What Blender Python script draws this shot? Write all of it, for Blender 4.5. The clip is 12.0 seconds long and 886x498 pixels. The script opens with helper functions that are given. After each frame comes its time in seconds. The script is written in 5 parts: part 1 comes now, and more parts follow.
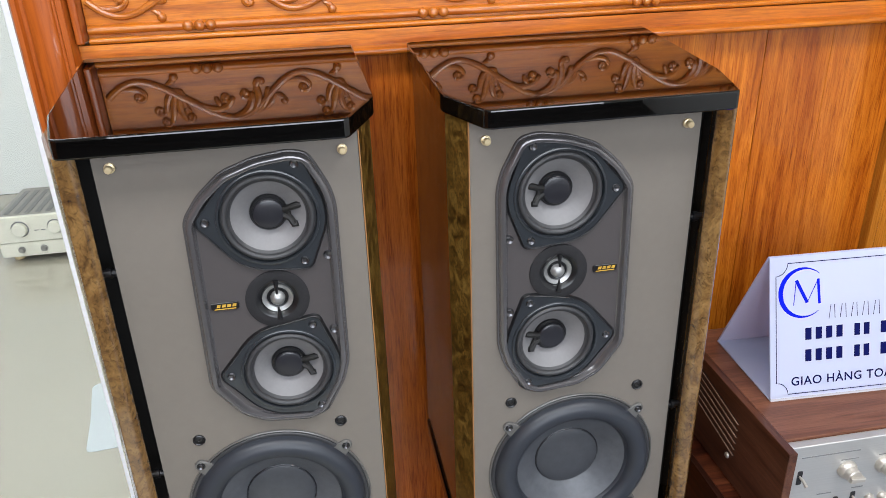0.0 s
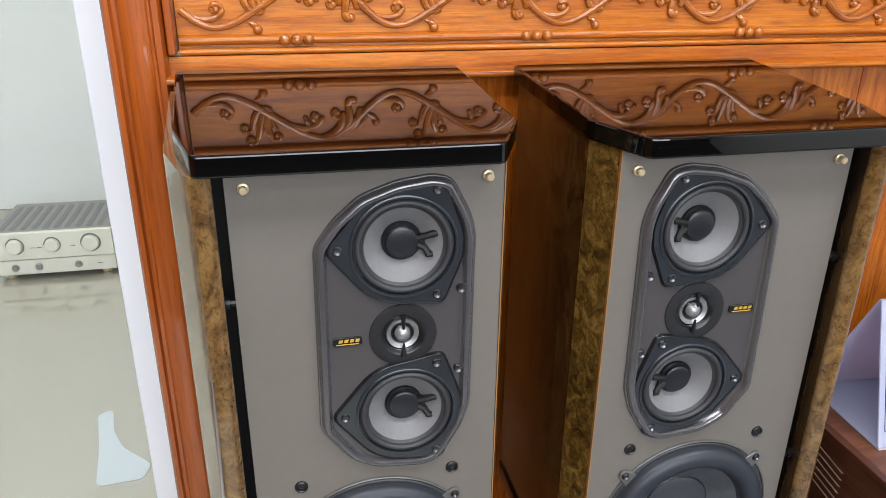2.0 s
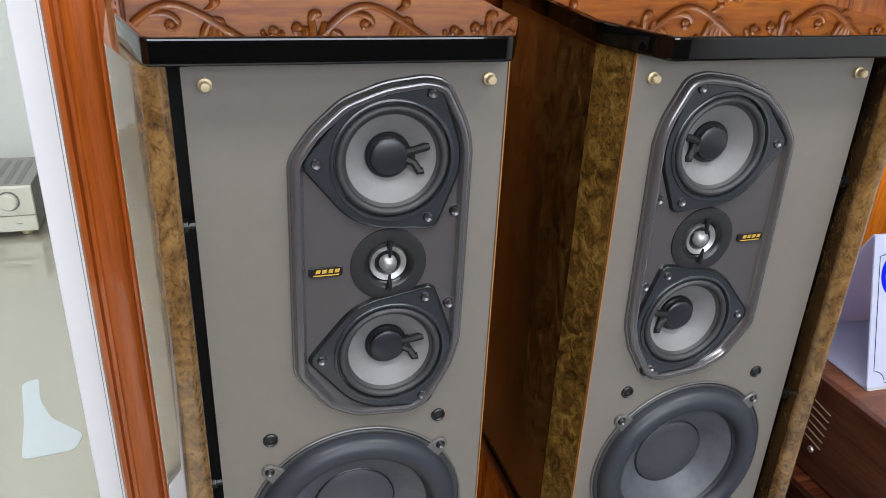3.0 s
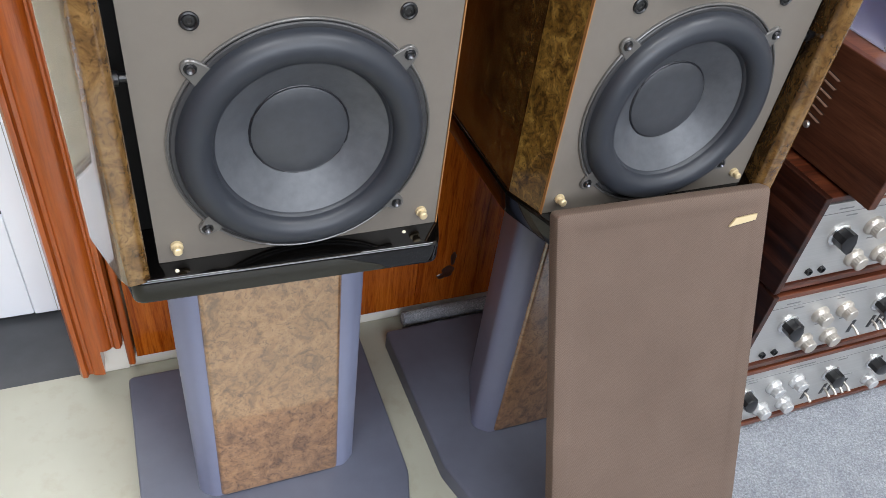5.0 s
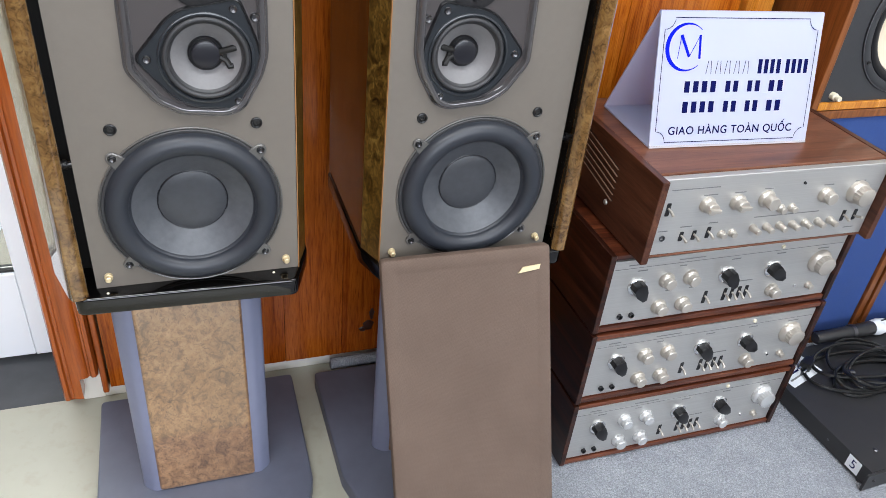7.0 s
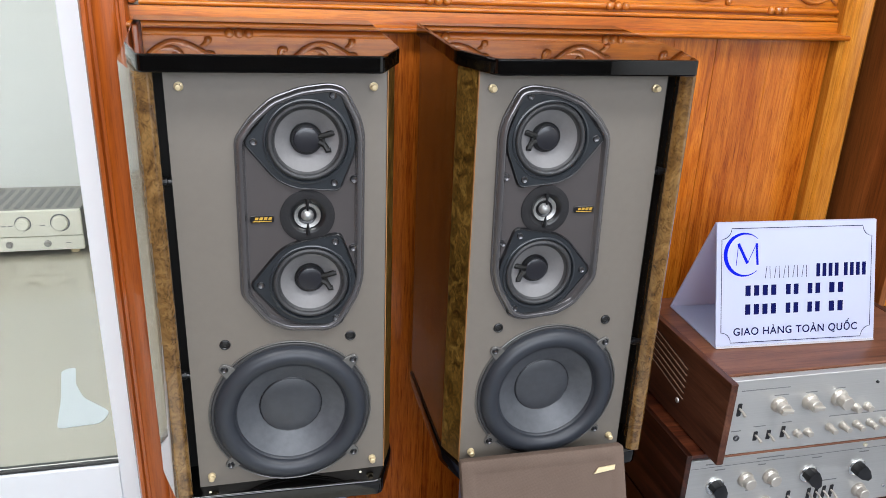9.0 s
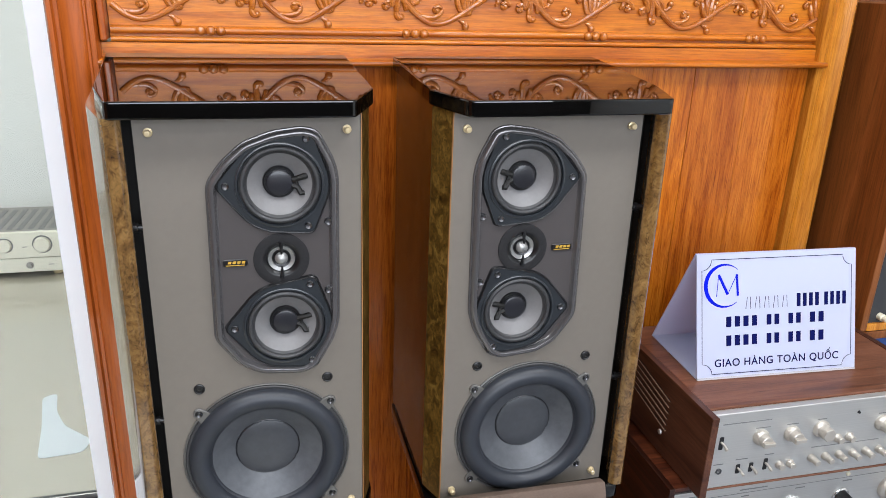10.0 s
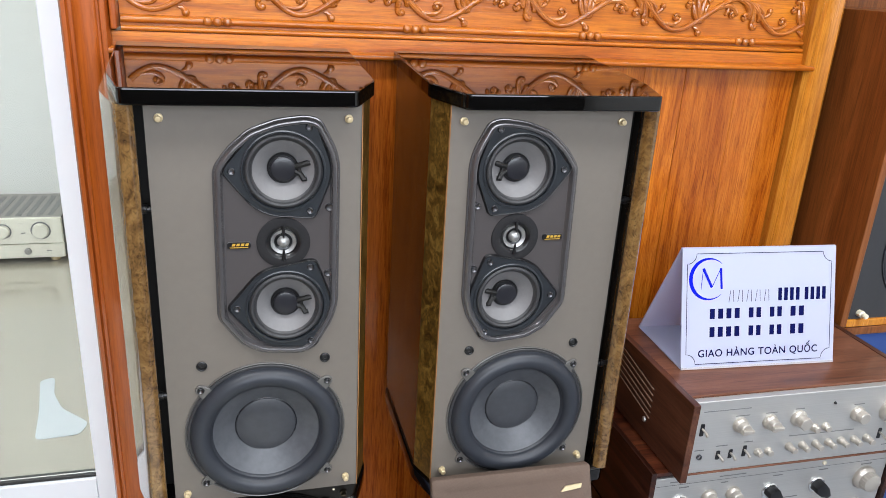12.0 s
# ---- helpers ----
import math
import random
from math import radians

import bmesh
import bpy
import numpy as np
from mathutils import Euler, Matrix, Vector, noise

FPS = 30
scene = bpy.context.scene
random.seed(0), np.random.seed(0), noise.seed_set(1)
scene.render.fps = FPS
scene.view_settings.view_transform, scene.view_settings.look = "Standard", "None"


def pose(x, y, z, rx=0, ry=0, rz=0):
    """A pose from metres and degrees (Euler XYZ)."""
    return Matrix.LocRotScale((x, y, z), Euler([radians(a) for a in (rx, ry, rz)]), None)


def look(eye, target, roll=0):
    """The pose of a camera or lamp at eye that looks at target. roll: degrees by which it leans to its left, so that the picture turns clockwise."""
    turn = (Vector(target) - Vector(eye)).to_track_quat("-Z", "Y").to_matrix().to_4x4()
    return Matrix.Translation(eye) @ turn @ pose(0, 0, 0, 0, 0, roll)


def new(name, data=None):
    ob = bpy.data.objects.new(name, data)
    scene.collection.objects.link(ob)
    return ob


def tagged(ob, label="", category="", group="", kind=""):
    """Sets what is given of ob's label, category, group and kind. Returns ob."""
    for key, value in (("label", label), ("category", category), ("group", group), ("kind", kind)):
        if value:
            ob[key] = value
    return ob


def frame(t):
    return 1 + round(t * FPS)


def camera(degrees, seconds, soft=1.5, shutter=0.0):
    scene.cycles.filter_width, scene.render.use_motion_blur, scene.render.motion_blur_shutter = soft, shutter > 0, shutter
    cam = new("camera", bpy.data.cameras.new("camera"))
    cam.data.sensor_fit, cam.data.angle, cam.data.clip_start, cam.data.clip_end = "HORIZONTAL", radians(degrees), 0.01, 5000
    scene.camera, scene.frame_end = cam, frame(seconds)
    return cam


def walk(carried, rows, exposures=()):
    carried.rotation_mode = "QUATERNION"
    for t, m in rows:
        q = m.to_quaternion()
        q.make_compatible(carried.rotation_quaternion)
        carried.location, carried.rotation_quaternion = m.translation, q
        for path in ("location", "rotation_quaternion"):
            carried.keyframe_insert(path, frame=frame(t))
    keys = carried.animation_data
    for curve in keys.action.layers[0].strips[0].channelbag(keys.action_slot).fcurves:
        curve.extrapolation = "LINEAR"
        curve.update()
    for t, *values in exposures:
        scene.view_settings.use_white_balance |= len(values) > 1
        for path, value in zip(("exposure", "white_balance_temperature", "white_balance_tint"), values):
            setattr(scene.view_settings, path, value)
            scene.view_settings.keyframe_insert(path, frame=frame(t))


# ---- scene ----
cam = camera(61.1, 12.0, soft=0.75)
PATH = [
    (0, (0.003, 0.007, 1.357), (0.307, 1.799, 0.522), -1.9),
    (0.5, (0.039, -0.138, 1.336), (0.365, 1.652, 0.505), -1.2),
    (1, (0.025, -0.182, 1.322), (0.324, 1.607, 0.479), -1.5),
    (1.5, (-0.052, -0.075, 1.332), (0.235, 1.719, 0.496), -1.5),
    (2, (-0.167, 0.099, 1.341), (0.226, 1.903, 0.571), 0.6),
    (2.5, (-0.196, 0.147, 1.324), (0.265, 1.946, 0.583), 1.3),
    (3, (-0.204, 0.176, 1.257), (0.353, 1.907, 0.425), 2.6),
    (3.2, (-0.213, 0.187, 1.237), (0.368, 1.89, 0.363), 3.0),
    (4.8, (-0.217, 0.242, 1.059), (0.463, 1.636, -0.204), 8.2),
    (5, (-0.215, 0.238, 1.022), (0.463, 1.602, -0.274), 8.7),
    (5.5, (-0.203, 0.21, 0.935), (0.487, 1.432, -0.491), 13.0),
    (6, (-0.186, 0.151, 0.981), (0.532, 1.355, -0.444), 14.7),
    (6.5, (-0.081, -0.003, 1.13), (0.664, 1.373, -0.115), 11.0),
    (7, (-0.087, -0.117, 1.185), (0.526, 1.435, 0.082), 6.2),
    (7.5, (-0.091, -0.143, 1.209), (0.465, 1.493, 0.202), 6.0),
    (7.7, (-0.093, -0.159, 1.229), (0.437, 1.533, 0.303), 5.4),
    (9.3, (-0.116, -0.173, 1.281), (0.34, 1.645, 0.583), 2.2),
    (9.5, (-0.109, -0.17, 1.292), (0.348, 1.651, 0.601), 2.2),
    (10, (-0.091, -0.153, 1.311), (0.393, 1.661, 0.621), 2.0),
    (10.5, (-0.081, -0.176, 1.319), (0.435, 1.626, 0.621), 1.1),
    (11, (-0.068, -0.195, 1.311), (0.487, 1.591, 0.601), 2.1),
    (11.5, (-0.078, -0.213, 1.311), (0.483, 1.569, 0.598), 2.2),
    (12, (-0.104, -0.197, 1.312), (0.395, 1.611, 0.617), 3.3),
]
walk(cam, [(t, look(eye, target, roll)) for t, eye, target, roll in PATH],
     exposures=[(0, 0.23), (2, 0.12), (3.2, 0.13), (5, 0.32), (5.5, 0.42), (6, 0.43), (6.5, 0.31), (7.5, 0.33), (9.5, 0.21), (12, 0.25)])

# ---- world and light ----
world = bpy.data.worlds.new("sky")
scene.world = world
world.use_nodes = True
wn, wl = world.node_tree.nodes, world.node_tree.links
sky = wn.new("ShaderNodeTexSky")
sky.sky_type, sky.sun_disc = "NISHITA", False
sky.sun_elevation, sky.sun_rotation = radians(50), radians(150)
wl.new(sky.outputs[0], wn["Background"].inputs[0])
wn["Background"].inputs[1].default_value = 0.12


def area(name, m, sx, sy, power, color):
    d = bpy.data.lights.new(name, "AREA")
    d.shape, d.size, d.size_y, d.energy, d.color = "RECTANGLE", sx, sy, power, color
    ob = new(name, d)
    ob.matrix_world = m
    return ob


# daylight in the shop front behind, daylight in the side room, unseen ceiling panels
area("shop_front_light", look((0.2, -3.25, 2.02), (0.2, 1.0, 0.9)), 3.6, 1.5, 125, (0.86, 0.91, 1.0))
area("side_room_light", look((-1.6, 2.8, 2.72), (-1.6, 2.8, 0)), 2.4, 1.8, 50, (0.97, 0.98, 0.98))
area("ceiling_light_a", look((-0.75, -0.15, 2.83), (-0.75, -0.15, 0)), 1.2, 0.6, 36, (0.93, 0.96, 1.0))
# added fill lamp, brightens the baffles and the gap between the towers
area("gap_fill_light", look((0.2, -1.7, 2.83), (0.2, -1.7, 0)), 1.2, 0.6, 24, (0.91, 0.95, 1.0))
area("ceiling_light_b", look((1.15, -0.15, 2.83), (1.15, -0.15, 0)), 1.2, 0.6, 36, (0.93, 0.96, 1.0))


# ---- materials ----
def base(name, rough=0.5, metal=0.0, coat=0.0, ior=1.5, coat_rough=0.04):
    m = bpy.data.materials.new(name)
    m.use_nodes = True
    b = m.node_tree.nodes["Principled BSDF"]
    b.inputs["Roughness"].default_value = rough
    b.inputs["Metallic"].default_value = metal
    b.inputs["IOR"].default_value = ior
    b.inputs["Coat Weight"].default_value = coat
    b.inputs["Coat Roughness"].default_value = coat_rough
    return m, m.node_tree.nodes, m.node_tree.links, b


def coords(n, l, scale, rot=(0, 0, 0)):
    tc, mp, oi = n.new("ShaderNodeTexCoord"), n.new("ShaderNodeMapping"), n.new("ShaderNodeObjectInfo")
    mp.inputs["Scale"].default_value = scale
    mp.inputs["Rotation"].default_value = rot
    add, mul = n.new("ShaderNodeVectorMath"), n.new("ShaderNodeVectorMath")
    mul.operation = "SCALE"
    mul.inputs["Scale"].default_value = 17.0
    cx = n.new("ShaderNodeCombineXYZ")
    for i in range(3):
        l.new(oi.outputs["Random"], cx.inputs[i])
    l.new(cx.outputs[0], mul.inputs[0])
    l.new(tc.outputs["Object"], add.inputs[0])
    l.new(mul.outputs[0], add.inputs[1])
    l.new(add.outputs[0], mp.inputs["Vector"])
    return mp.outputs[0]


def noise_tex(n, l, vec, scale, detail=6, rough=0.6, dist=0.0):
    t = n.new("ShaderNodeTexNoise")
    t.inputs["Scale"].default_value, t.inputs["Detail"].default_value = scale, detail
    t.inputs["Roughness"].default_value, t.inputs["Distortion"].default_value = rough, dist
    l.new(vec, t.inputs["Vector"])
    return t.outputs["Fac"]


def ramp(n, l, fac, stops):
    r = n.new("ShaderNodeValToRGB")
    e = r.color_ramp.elements
    while len(e) < len(stops):
        e.new(0.5)
    for el, (p, c) in zip(e, stops):
        el.position, el.color = p, (*c, 1)
    l.new(fac, r.inputs[0])
    return r.outputs[0]


def mix(n, l, a, b, fac, blend="MIX"):
    m = n.new("ShaderNodeMix")
    m.data_type, m.blend_type = "RGBA", blend
    for sock, v in ((m.inputs[6], a), (m.inputs[7], b), (m.inputs[0], fac)):
        if isinstance(v, bpy.types.NodeSocket):
            l.new(v, sock)
        else:
            sock.default_value = v if isinstance(v, float) else (*v, 1)
    return m.outputs[2]


def bump(n, l, b, fac, strength, dist=0.002):
    bp = n.new("ShaderNodeBump")
    bp.inputs["Strength"].default_value, bp.inputs["Distance"].default_value = strength, dist
    l.new(fac, bp.inputs["Height"])
    l.new(bp.outputs[0], b.inputs["Normal"])


def rough_var(n, l, b, fac, lo, hi):
    mr = n.new("ShaderNodeMapRange")
    mr.inputs["To Min"].default_value, mr.inputs["To Max"].default_value = lo, hi
    l.new(fac, mr.inputs["Value"])
    l.new(mr.outputs[0], b.inputs["Roughness"])


def plain(name, c, rough=0.5, metal=0.0, coat=0.0, var=0.12, scale=60.0, bmp=0.05, ior=1.5):
    """A painted, moulded or metal surface with fine mottling and relief."""
    m, n, l, b = base(name, rough, metal, coat, ior)
    v = coords(n, l, (1, 1, 1))
    f, g = noise_tex(n, l, v, scale), noise_tex(n, l, v, scale * 0.08, 3)
    c1, c2 = tuple(x * (1 - var) for x in c), tuple(min(1, x * (1 + var)) for x in c)
    col = ramp(n, l, f, [(0.3, c1), (0.7, c2)])
    col2 = ramp(n, l, g, [(0.3, tuple(x * (1 - var) for x in c)), (0.75, c)])
    l.new(mix(n, l, col, col2, 0.5), b.inputs["Base Color"])
    rough_var(n, l, b, g, max(0.02, rough * 0.85), min(1, rough * 1.15))
    if bmp:
        bump(n, l, b, noise_tex(n, l, v, scale * 6, 2), bmp, 0.0006)
    return m


def wood(name, dark, mid, light, grain="z", rough=0.4, coat=0.5, scale=1.0, contrast=1.0, hue_var=0.25, streak=0.0, relief=0.12, coat_rough=0.04):
    """Lacquered timber with long grain, pores and board-to-board differences."""
    m, n, l, b = base(name, rough, 0, coat, 1.5, coat_rough)
    b.inputs["Specular IOR Level"].default_value = 0.32
    long, across = 1.1 * scale, 24 * scale
    s = {"x": (long, across, across), "y": (across, long, across), "z": (across, across, long)}[grain]
    v = coords(n, l, s)
    f = noise_tex(n, l, v, 1.25, 8, 0.68, 1.2)
    p = noise_tex(n, l, v, 9.0, 4, 0.7, 0.2)
    w = 0.16 / contrast
    col = ramp(n, l, f, [(0.5 - w, dark), (0.5, mid), (0.5 + w * 1.1, light)])
    pores = ramp(n, l, p, [(0.28, (0.55, 0.5, 0.45)), (0.5, (1, 1, 1))])
    col = mix(n, l, col, pores, 0.7, "MULTIPLY")
    fine = ramp(n, l, noise_tex(n, l, v, 24.0, 3, 0.7, 0.1), [(0.36, (0.62, 0.56, 0.5)), (0.52, (1, 1, 1)), (0.68, (1.12, 1.12, 1.1))])
    col = mix(n, l, col, fine, 0.5, "MULTIPLY")
    if streak:
        k = {"x": (1.5, 26, 26), "y": (26, 1.5, 26), "z": (26, 26, 1.5)}[grain]
        veins = noise_tex(n, l, coords(n, l, k), 1.0, 6, 0.72, 0.9)
        dark_veins = ramp(n, l, veins, [(0.50, (1, 1, 1)), (0.62, (0.66, 0.50, 0.42)), (0.74, (0.22, 0.12, 0.10))])
        col = mix(n, l, col, dark_veins, streak, "MULTIPLY")
        fk = {"x": (20, 300, 300), "y": (300, 20, 300), "z": (300, 300, 20)}[grain]
        flecks = ramp(n, l, noise_tex(n, l, coords(n, l, fk), 1.0, 4, 0.6, 0.3), [(0.50, (1, 1, 1)), (0.62, (0.60, 0.45, 0.36)), (0.72, (0.22, 0.12, 0.09))])
        col = mix(n, l, col, flecks, streak * 0.75, "MULTIPLY")
        broad = ramp(n, l, noise_tex(n, l, coords(n, l, tuple(q * 0.28 for q in k)), 1.0, 3, 0.5, 0.4), [(0.34, (0.74, 0.62, 0.54)), (0.58, (1, 1, 1))])
        col = mix(n, l, col, broad, streak, "MULTIPLY")
    oi = n.new("ShaderNodeObjectInfo")
    tint = ramp(n, l, oi.outputs["Random"], [(0.0, (1 - hue_var, 1 - hue_var * 1.35, 1 - hue_var * 1.6)), (1.0, (1, 1, 1))])
    col = mix(n, l, col, tint, 1.0, "MULTIPLY")
    l.new(col, b.inputs["Base Color"])
    rough_var(n, l, b, f, rough * 0.8, rough * 1.2)
    bump(n, l, b, p, relief, 0.0008)
    if relief > 0.2:
        l.new(b.inputs["Normal"].links[0].from_socket, b.inputs["Coat Normal"])
    return m


def burl(name, dark, mid, light, scale=26.0, rough=0.35, coat=0.6, figure=0.8, relief=0.05):
    """Burl veneer: swirling figure with small dark eyes."""
    m, n, l, b = base(name, rough, 0, coat)
    v = coords(n, l, (1, 1, 0.8))
    f = noise_tex(n, l, v, scale, 8, 0.65, 1.2)
    g = noise_tex(n, l, v, scale * 3.2, 5, 0.6, 1.5)
    h = noise_tex(n, l, v, scale * 0.16, 2, 0.5, 0.6)
    col = ramp(n, l, f, [(0.34, dark), (0.5, mid), (0.66, light)])
    eyes = ramp(n, l, g, [(0.34, (0.22, 0.17, 0.13)), (0.47, (1, 1, 1)), (0.66, (1.25, 1.22, 1.15))])
    col = mix(n, l, col, eyes, figure, "MULTIPLY")
    broad = ramp(n, l, h, [(0.35, (0.72, 0.7, 0.66)), (0.65, (1, 1, 1))])
    l.new(mix(n, l, col, broad, 0.8, "MULTIPLY"), b.inputs["Base Color"])
    bump(n, l, b, f, relief, 0.0015)
    return m


M_plank = wood("plank_wood", (0.38, 0.096, 0.008), (0.56, 0.166, 0.013), (0.68, 0.235, 0.023), "z", 0.24, 0.28, 1.0, 0.75, 0.12, 0.8, 0.12, 0.08)
M_plank_red = wood("red_plank_wood", (0.30, 0.062, 0.006), (0.46, 0.113, 0.010), (0.58, 0.168, 0.018), "z", 0.22, 0.32, 1.0, 0.75, 0.12, 0.8, 0.12, 0.07)
M_frieze = wood("frieze_wood", (0.36, 0.086, 0.005), (0.55, 0.160, 0.009), (0.67, 0.230, 0.016), "x", 0.34, 0.3, 0.8, 0.9, 0.06, 0.6, 0.3, 0.14)
M_carve = wood("carved_wood", (0.30, 0.074, 0.008), (0.46, 0.136, 0.017), (0.58, 0.195, 0.028), "x", 0.24, 0.9, 1.6, 0.9, 0.05, 0.3, 0.5, 0.10)
M_post = wood("post_wood", (0.29, 0.058, 0.0065), (0.36, 0.079, 0.009), (0.41, 0.096, 0.012), "z", 0.3, 0.7, 0.5, 0.8, 0.05, 0.0, 0.05, 0.04)
M_gilt = wood("frame_wood", (0.42, 0.14, 0.014), (0.58, 0.225, 0.024), (0.68, 0.295, 0.042), "z", 0.26, 0.35, 1.0, 0.8, 0.05, 0.3)
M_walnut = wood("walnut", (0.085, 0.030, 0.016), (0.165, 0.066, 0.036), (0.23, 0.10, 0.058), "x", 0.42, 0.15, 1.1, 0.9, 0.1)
# cheeks at half the top's walnut tone, their shade put into the colour
M_walnut_shaded = wood("shaded_walnut_sides", (0.040, 0.013, 0.007), (0.085, 0.031, 0.017), (0.135, 0.054, 0.030), "y", 0.42, 0.1, 1.1, 0.9, 0.1, 0.5)
# case sides: darker copy of the rails' rosewood, with side shade painted in
M_rose_shaded = wood("rosewood", (0.006, 0.0022, 0.0015), (0.030, 0.009, 0.005), (0.085, 0.026, 0.013), "y", 0.36, 0.15, 1.0, 1.1, 0.15, 0.6)
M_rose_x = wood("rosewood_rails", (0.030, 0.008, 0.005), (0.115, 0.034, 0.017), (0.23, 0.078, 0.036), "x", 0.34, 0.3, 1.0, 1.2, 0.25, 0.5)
M_cab = wood("cabinet_wood", (0.125, 0.037, 0.009), (0.215, 0.070, 0.016), (0.285, 0.100, 0.027), "z", 0.4, 0.15, 0.7, 0.8, 0.1, 0.4)
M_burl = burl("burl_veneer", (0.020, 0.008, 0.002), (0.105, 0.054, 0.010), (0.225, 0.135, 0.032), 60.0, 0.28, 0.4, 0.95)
# darker copy of the burl: shade between the towers put into the colour
M_burl_shaded = burl("shaded_burl_veneer", (0.012, 0.005, 0.0016), (0.056, 0.026, 0.007), (0.115, 0.062, 0.017), 46.0, 0.24, 0.45, 0.95)
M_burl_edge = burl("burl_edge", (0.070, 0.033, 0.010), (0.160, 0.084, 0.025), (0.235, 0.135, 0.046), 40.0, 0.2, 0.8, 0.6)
M_burl_pale = burl("burl_panel", (0.130, 0.064, 0.025), (0.285, 0.148, 0.062), (0.37, 0.206, 0.092), 52.0, 0.3, 1.0, 0.6, 0.45)
M_burl_pale.node_tree.nodes["Principled BSDF"].inputs["Coat IOR"].default_value = 2.05
M_edge = plain("veneer_edge", (0.30, 0.14, 0.045), 0.45)
M_baffle = plain("baffle_paint", (0.146, 0.128, 0.108), 0.42, 0, 0, 0.05, 90, 0.04)
M_lacquer = plain("black_lacquer", (0.0015, 0.0013, 0.0012), 0.03, 0, 0.0, 0.1, 20, 0.0, 1.55)
M_black = plain("black_plastic", (0.006, 0.006, 0.007), 0.3)
M_recess = plain("recess_black", (0.004, 0.0035, 0.003), 0.6)
M_rim = plain("rim_plastic", (0.145, 0.138, 0.142), 0.21, 0.65, 0.4, 0.06)
M_surround = plain("small_surround", (0.028, 0.028, 0.030), 0.5, 0, 0.0, 0.1, 200, 0.06)
M_ear = plain("gasket_grey", (0.090, 0.086, 0.080), 0.32, 0, 0.3, 0.06)
M_midcap = plain("small_dust_cap", (0.012, 0.012, 0.016), 0.34, 0, 0.1, 0.1, 120, 0.05)
M_satin = plain("satin_silver", (0.56, 0.56, 0.55), 0.38, 0.8, 0, 0.06)
M_dome = plain("dome_grey", (0.36, 0.36, 0.355), 0.42, 0.8, 0, 0.1, 400, 0.1)
M_ventlip = plain("vent_edge", (0.42, 0.26, 0.19), 0.5)
M_dark_sheet = plain("unseen_dark_sheet", (0.022, 0.022, 0.024), 0.9, 0, 0, 0.3, 60, 0.2)
M_plate = plain("plate_plastic", (0.060, 0.053, 0.053), 0.3, 0, 0.15, 0.05)
M_basket = plain("driver_frame", (0.018, 0.021, 0.025), 0.3, 0, 0.35, 0.2)
M_rubber = plain("surround_rubber", (0.019, 0.022, 0.029), 0.48, 0, 0.05, 0.08)
M_cone = plain("cone_paper", (0.165, 0.160, 0.162), 0.55, 0, 0, 0.1, 220, 0.12)
M_wcone = plain("woofer_cone", (0.070, 0.074, 0.083), 0.42, 0, 0, 0.3, 90, 0.2)
M_cap = plain("dust_cap", (0.048, 0.051, 0.058), 0.45, 0, 0, 0.22, 90, 0.08)
M_felt = plain("felt", (0.009, 0.0085, 0.010), 0.9, 0, 0, 0.5, 260, 0.4)
M_chrome = plain("chrome", (0.75, 0.75, 0.74), 0.16, 1.0, 0, 0.03, 40, 0.0)
M_steel = plain("screw_steel", (0.15, 0.15, 0.16), 0.33, 1.0, 0, 0.1)
M_brass = plain("pale_brass", (0.62, 0.50, 0.30), 0.33, 0.35, 0, 0.08)
M_yellow = plain("badge_yellow", (0.58, 0.35, 0.05), 0.35, 0.2)
M_stand = plain("stand_paint", (0.172, 0.186, 0.270), 0.42, 0, 0, 0.05, 45, 0.05)
M_base = plain("base_paint", (0.098, 0.106, 0.142), 0.45, 0, 0, 0.16, 22, 0.06)
M_cream = plain("cream_plastic", (0.72, 0.66, 0.5), 0.4)
M_white = plain("white_paint", (0.79, 0.82, 0.86), 0.35, 0, 0, 0.02, 12, 0.0)
M_skirt = plain("skirting_white", (0.74, 0.71, 0.64), 0.5, 0, 0, 0.05, 15, 0.03)
M_wall = plain("wall_paint", (0.72, 0.73, 0.70), 0.6, 0, 0, 0.03, 8, 0.02)
M_slate = plain("slate_floor", (0.050, 0.054, 0.060), 0.45, 0, 0, 0.25, 20, 0.1)
M_tile = plain("pale_tile", (0.325, 0.300, 0.240), 0.03, 0, 0.0, 0.04, 5, 0.0, 2.7)
M_seal = plain("dark_seal", (0.02, 0.02, 0.02), 0.6)
M_bluecloth = plain("blue_cloth", (0.022, 0.058, 0.21), 0.85, 0, 0, 0.12, 300, 0.3)
M_creamcone = plain("pale_cone", (0.66, 0.58, 0.44), 0.7, 0, 0, 0.04, 60, 0.05)
M_deck = plain("black_steel", (0.022, 0.022, 0.023), 0.42, 0.0, 0, 0.2, 25, 0.08)
M_paper = plain("paper", (0.72, 0.75, 0.78), 0.7, 0, 0, 0.03)
# colour of the reflection laid on the side room's floor
M_floor_glint = plain("floor_glint_white", (0.50, 0.55, 0.58), 0.4, 0, 0, 0.06)
M_ink = plain("blue_ink", (0.004, 0.006, 0.065), 0.85, 0, 0, 0.1, 60, 0.0, 1.15)
M_brightblue = plain("bright_blue_ink", (0.003, 0.010, 0.50), 0.85, 0, 0, 0.1, 60, 0.0, 1.15)
M_acryl = plain("sign_acrylic", (0.70, 0.735, 0.89), 0.15, 0, 0.3, 0.01, 10, 0.0)
an, al = M_acryl.node_tree.nodes, M_acryl.node_tree.links
glow, blend = an.new("ShaderNodeBsdfTranslucent"), an.new("ShaderNodeMixShader")
glow.inputs["Color"].default_value = (0.72, 0.74, 0.86, 1)
blend.inputs[0].default_value = 0.5
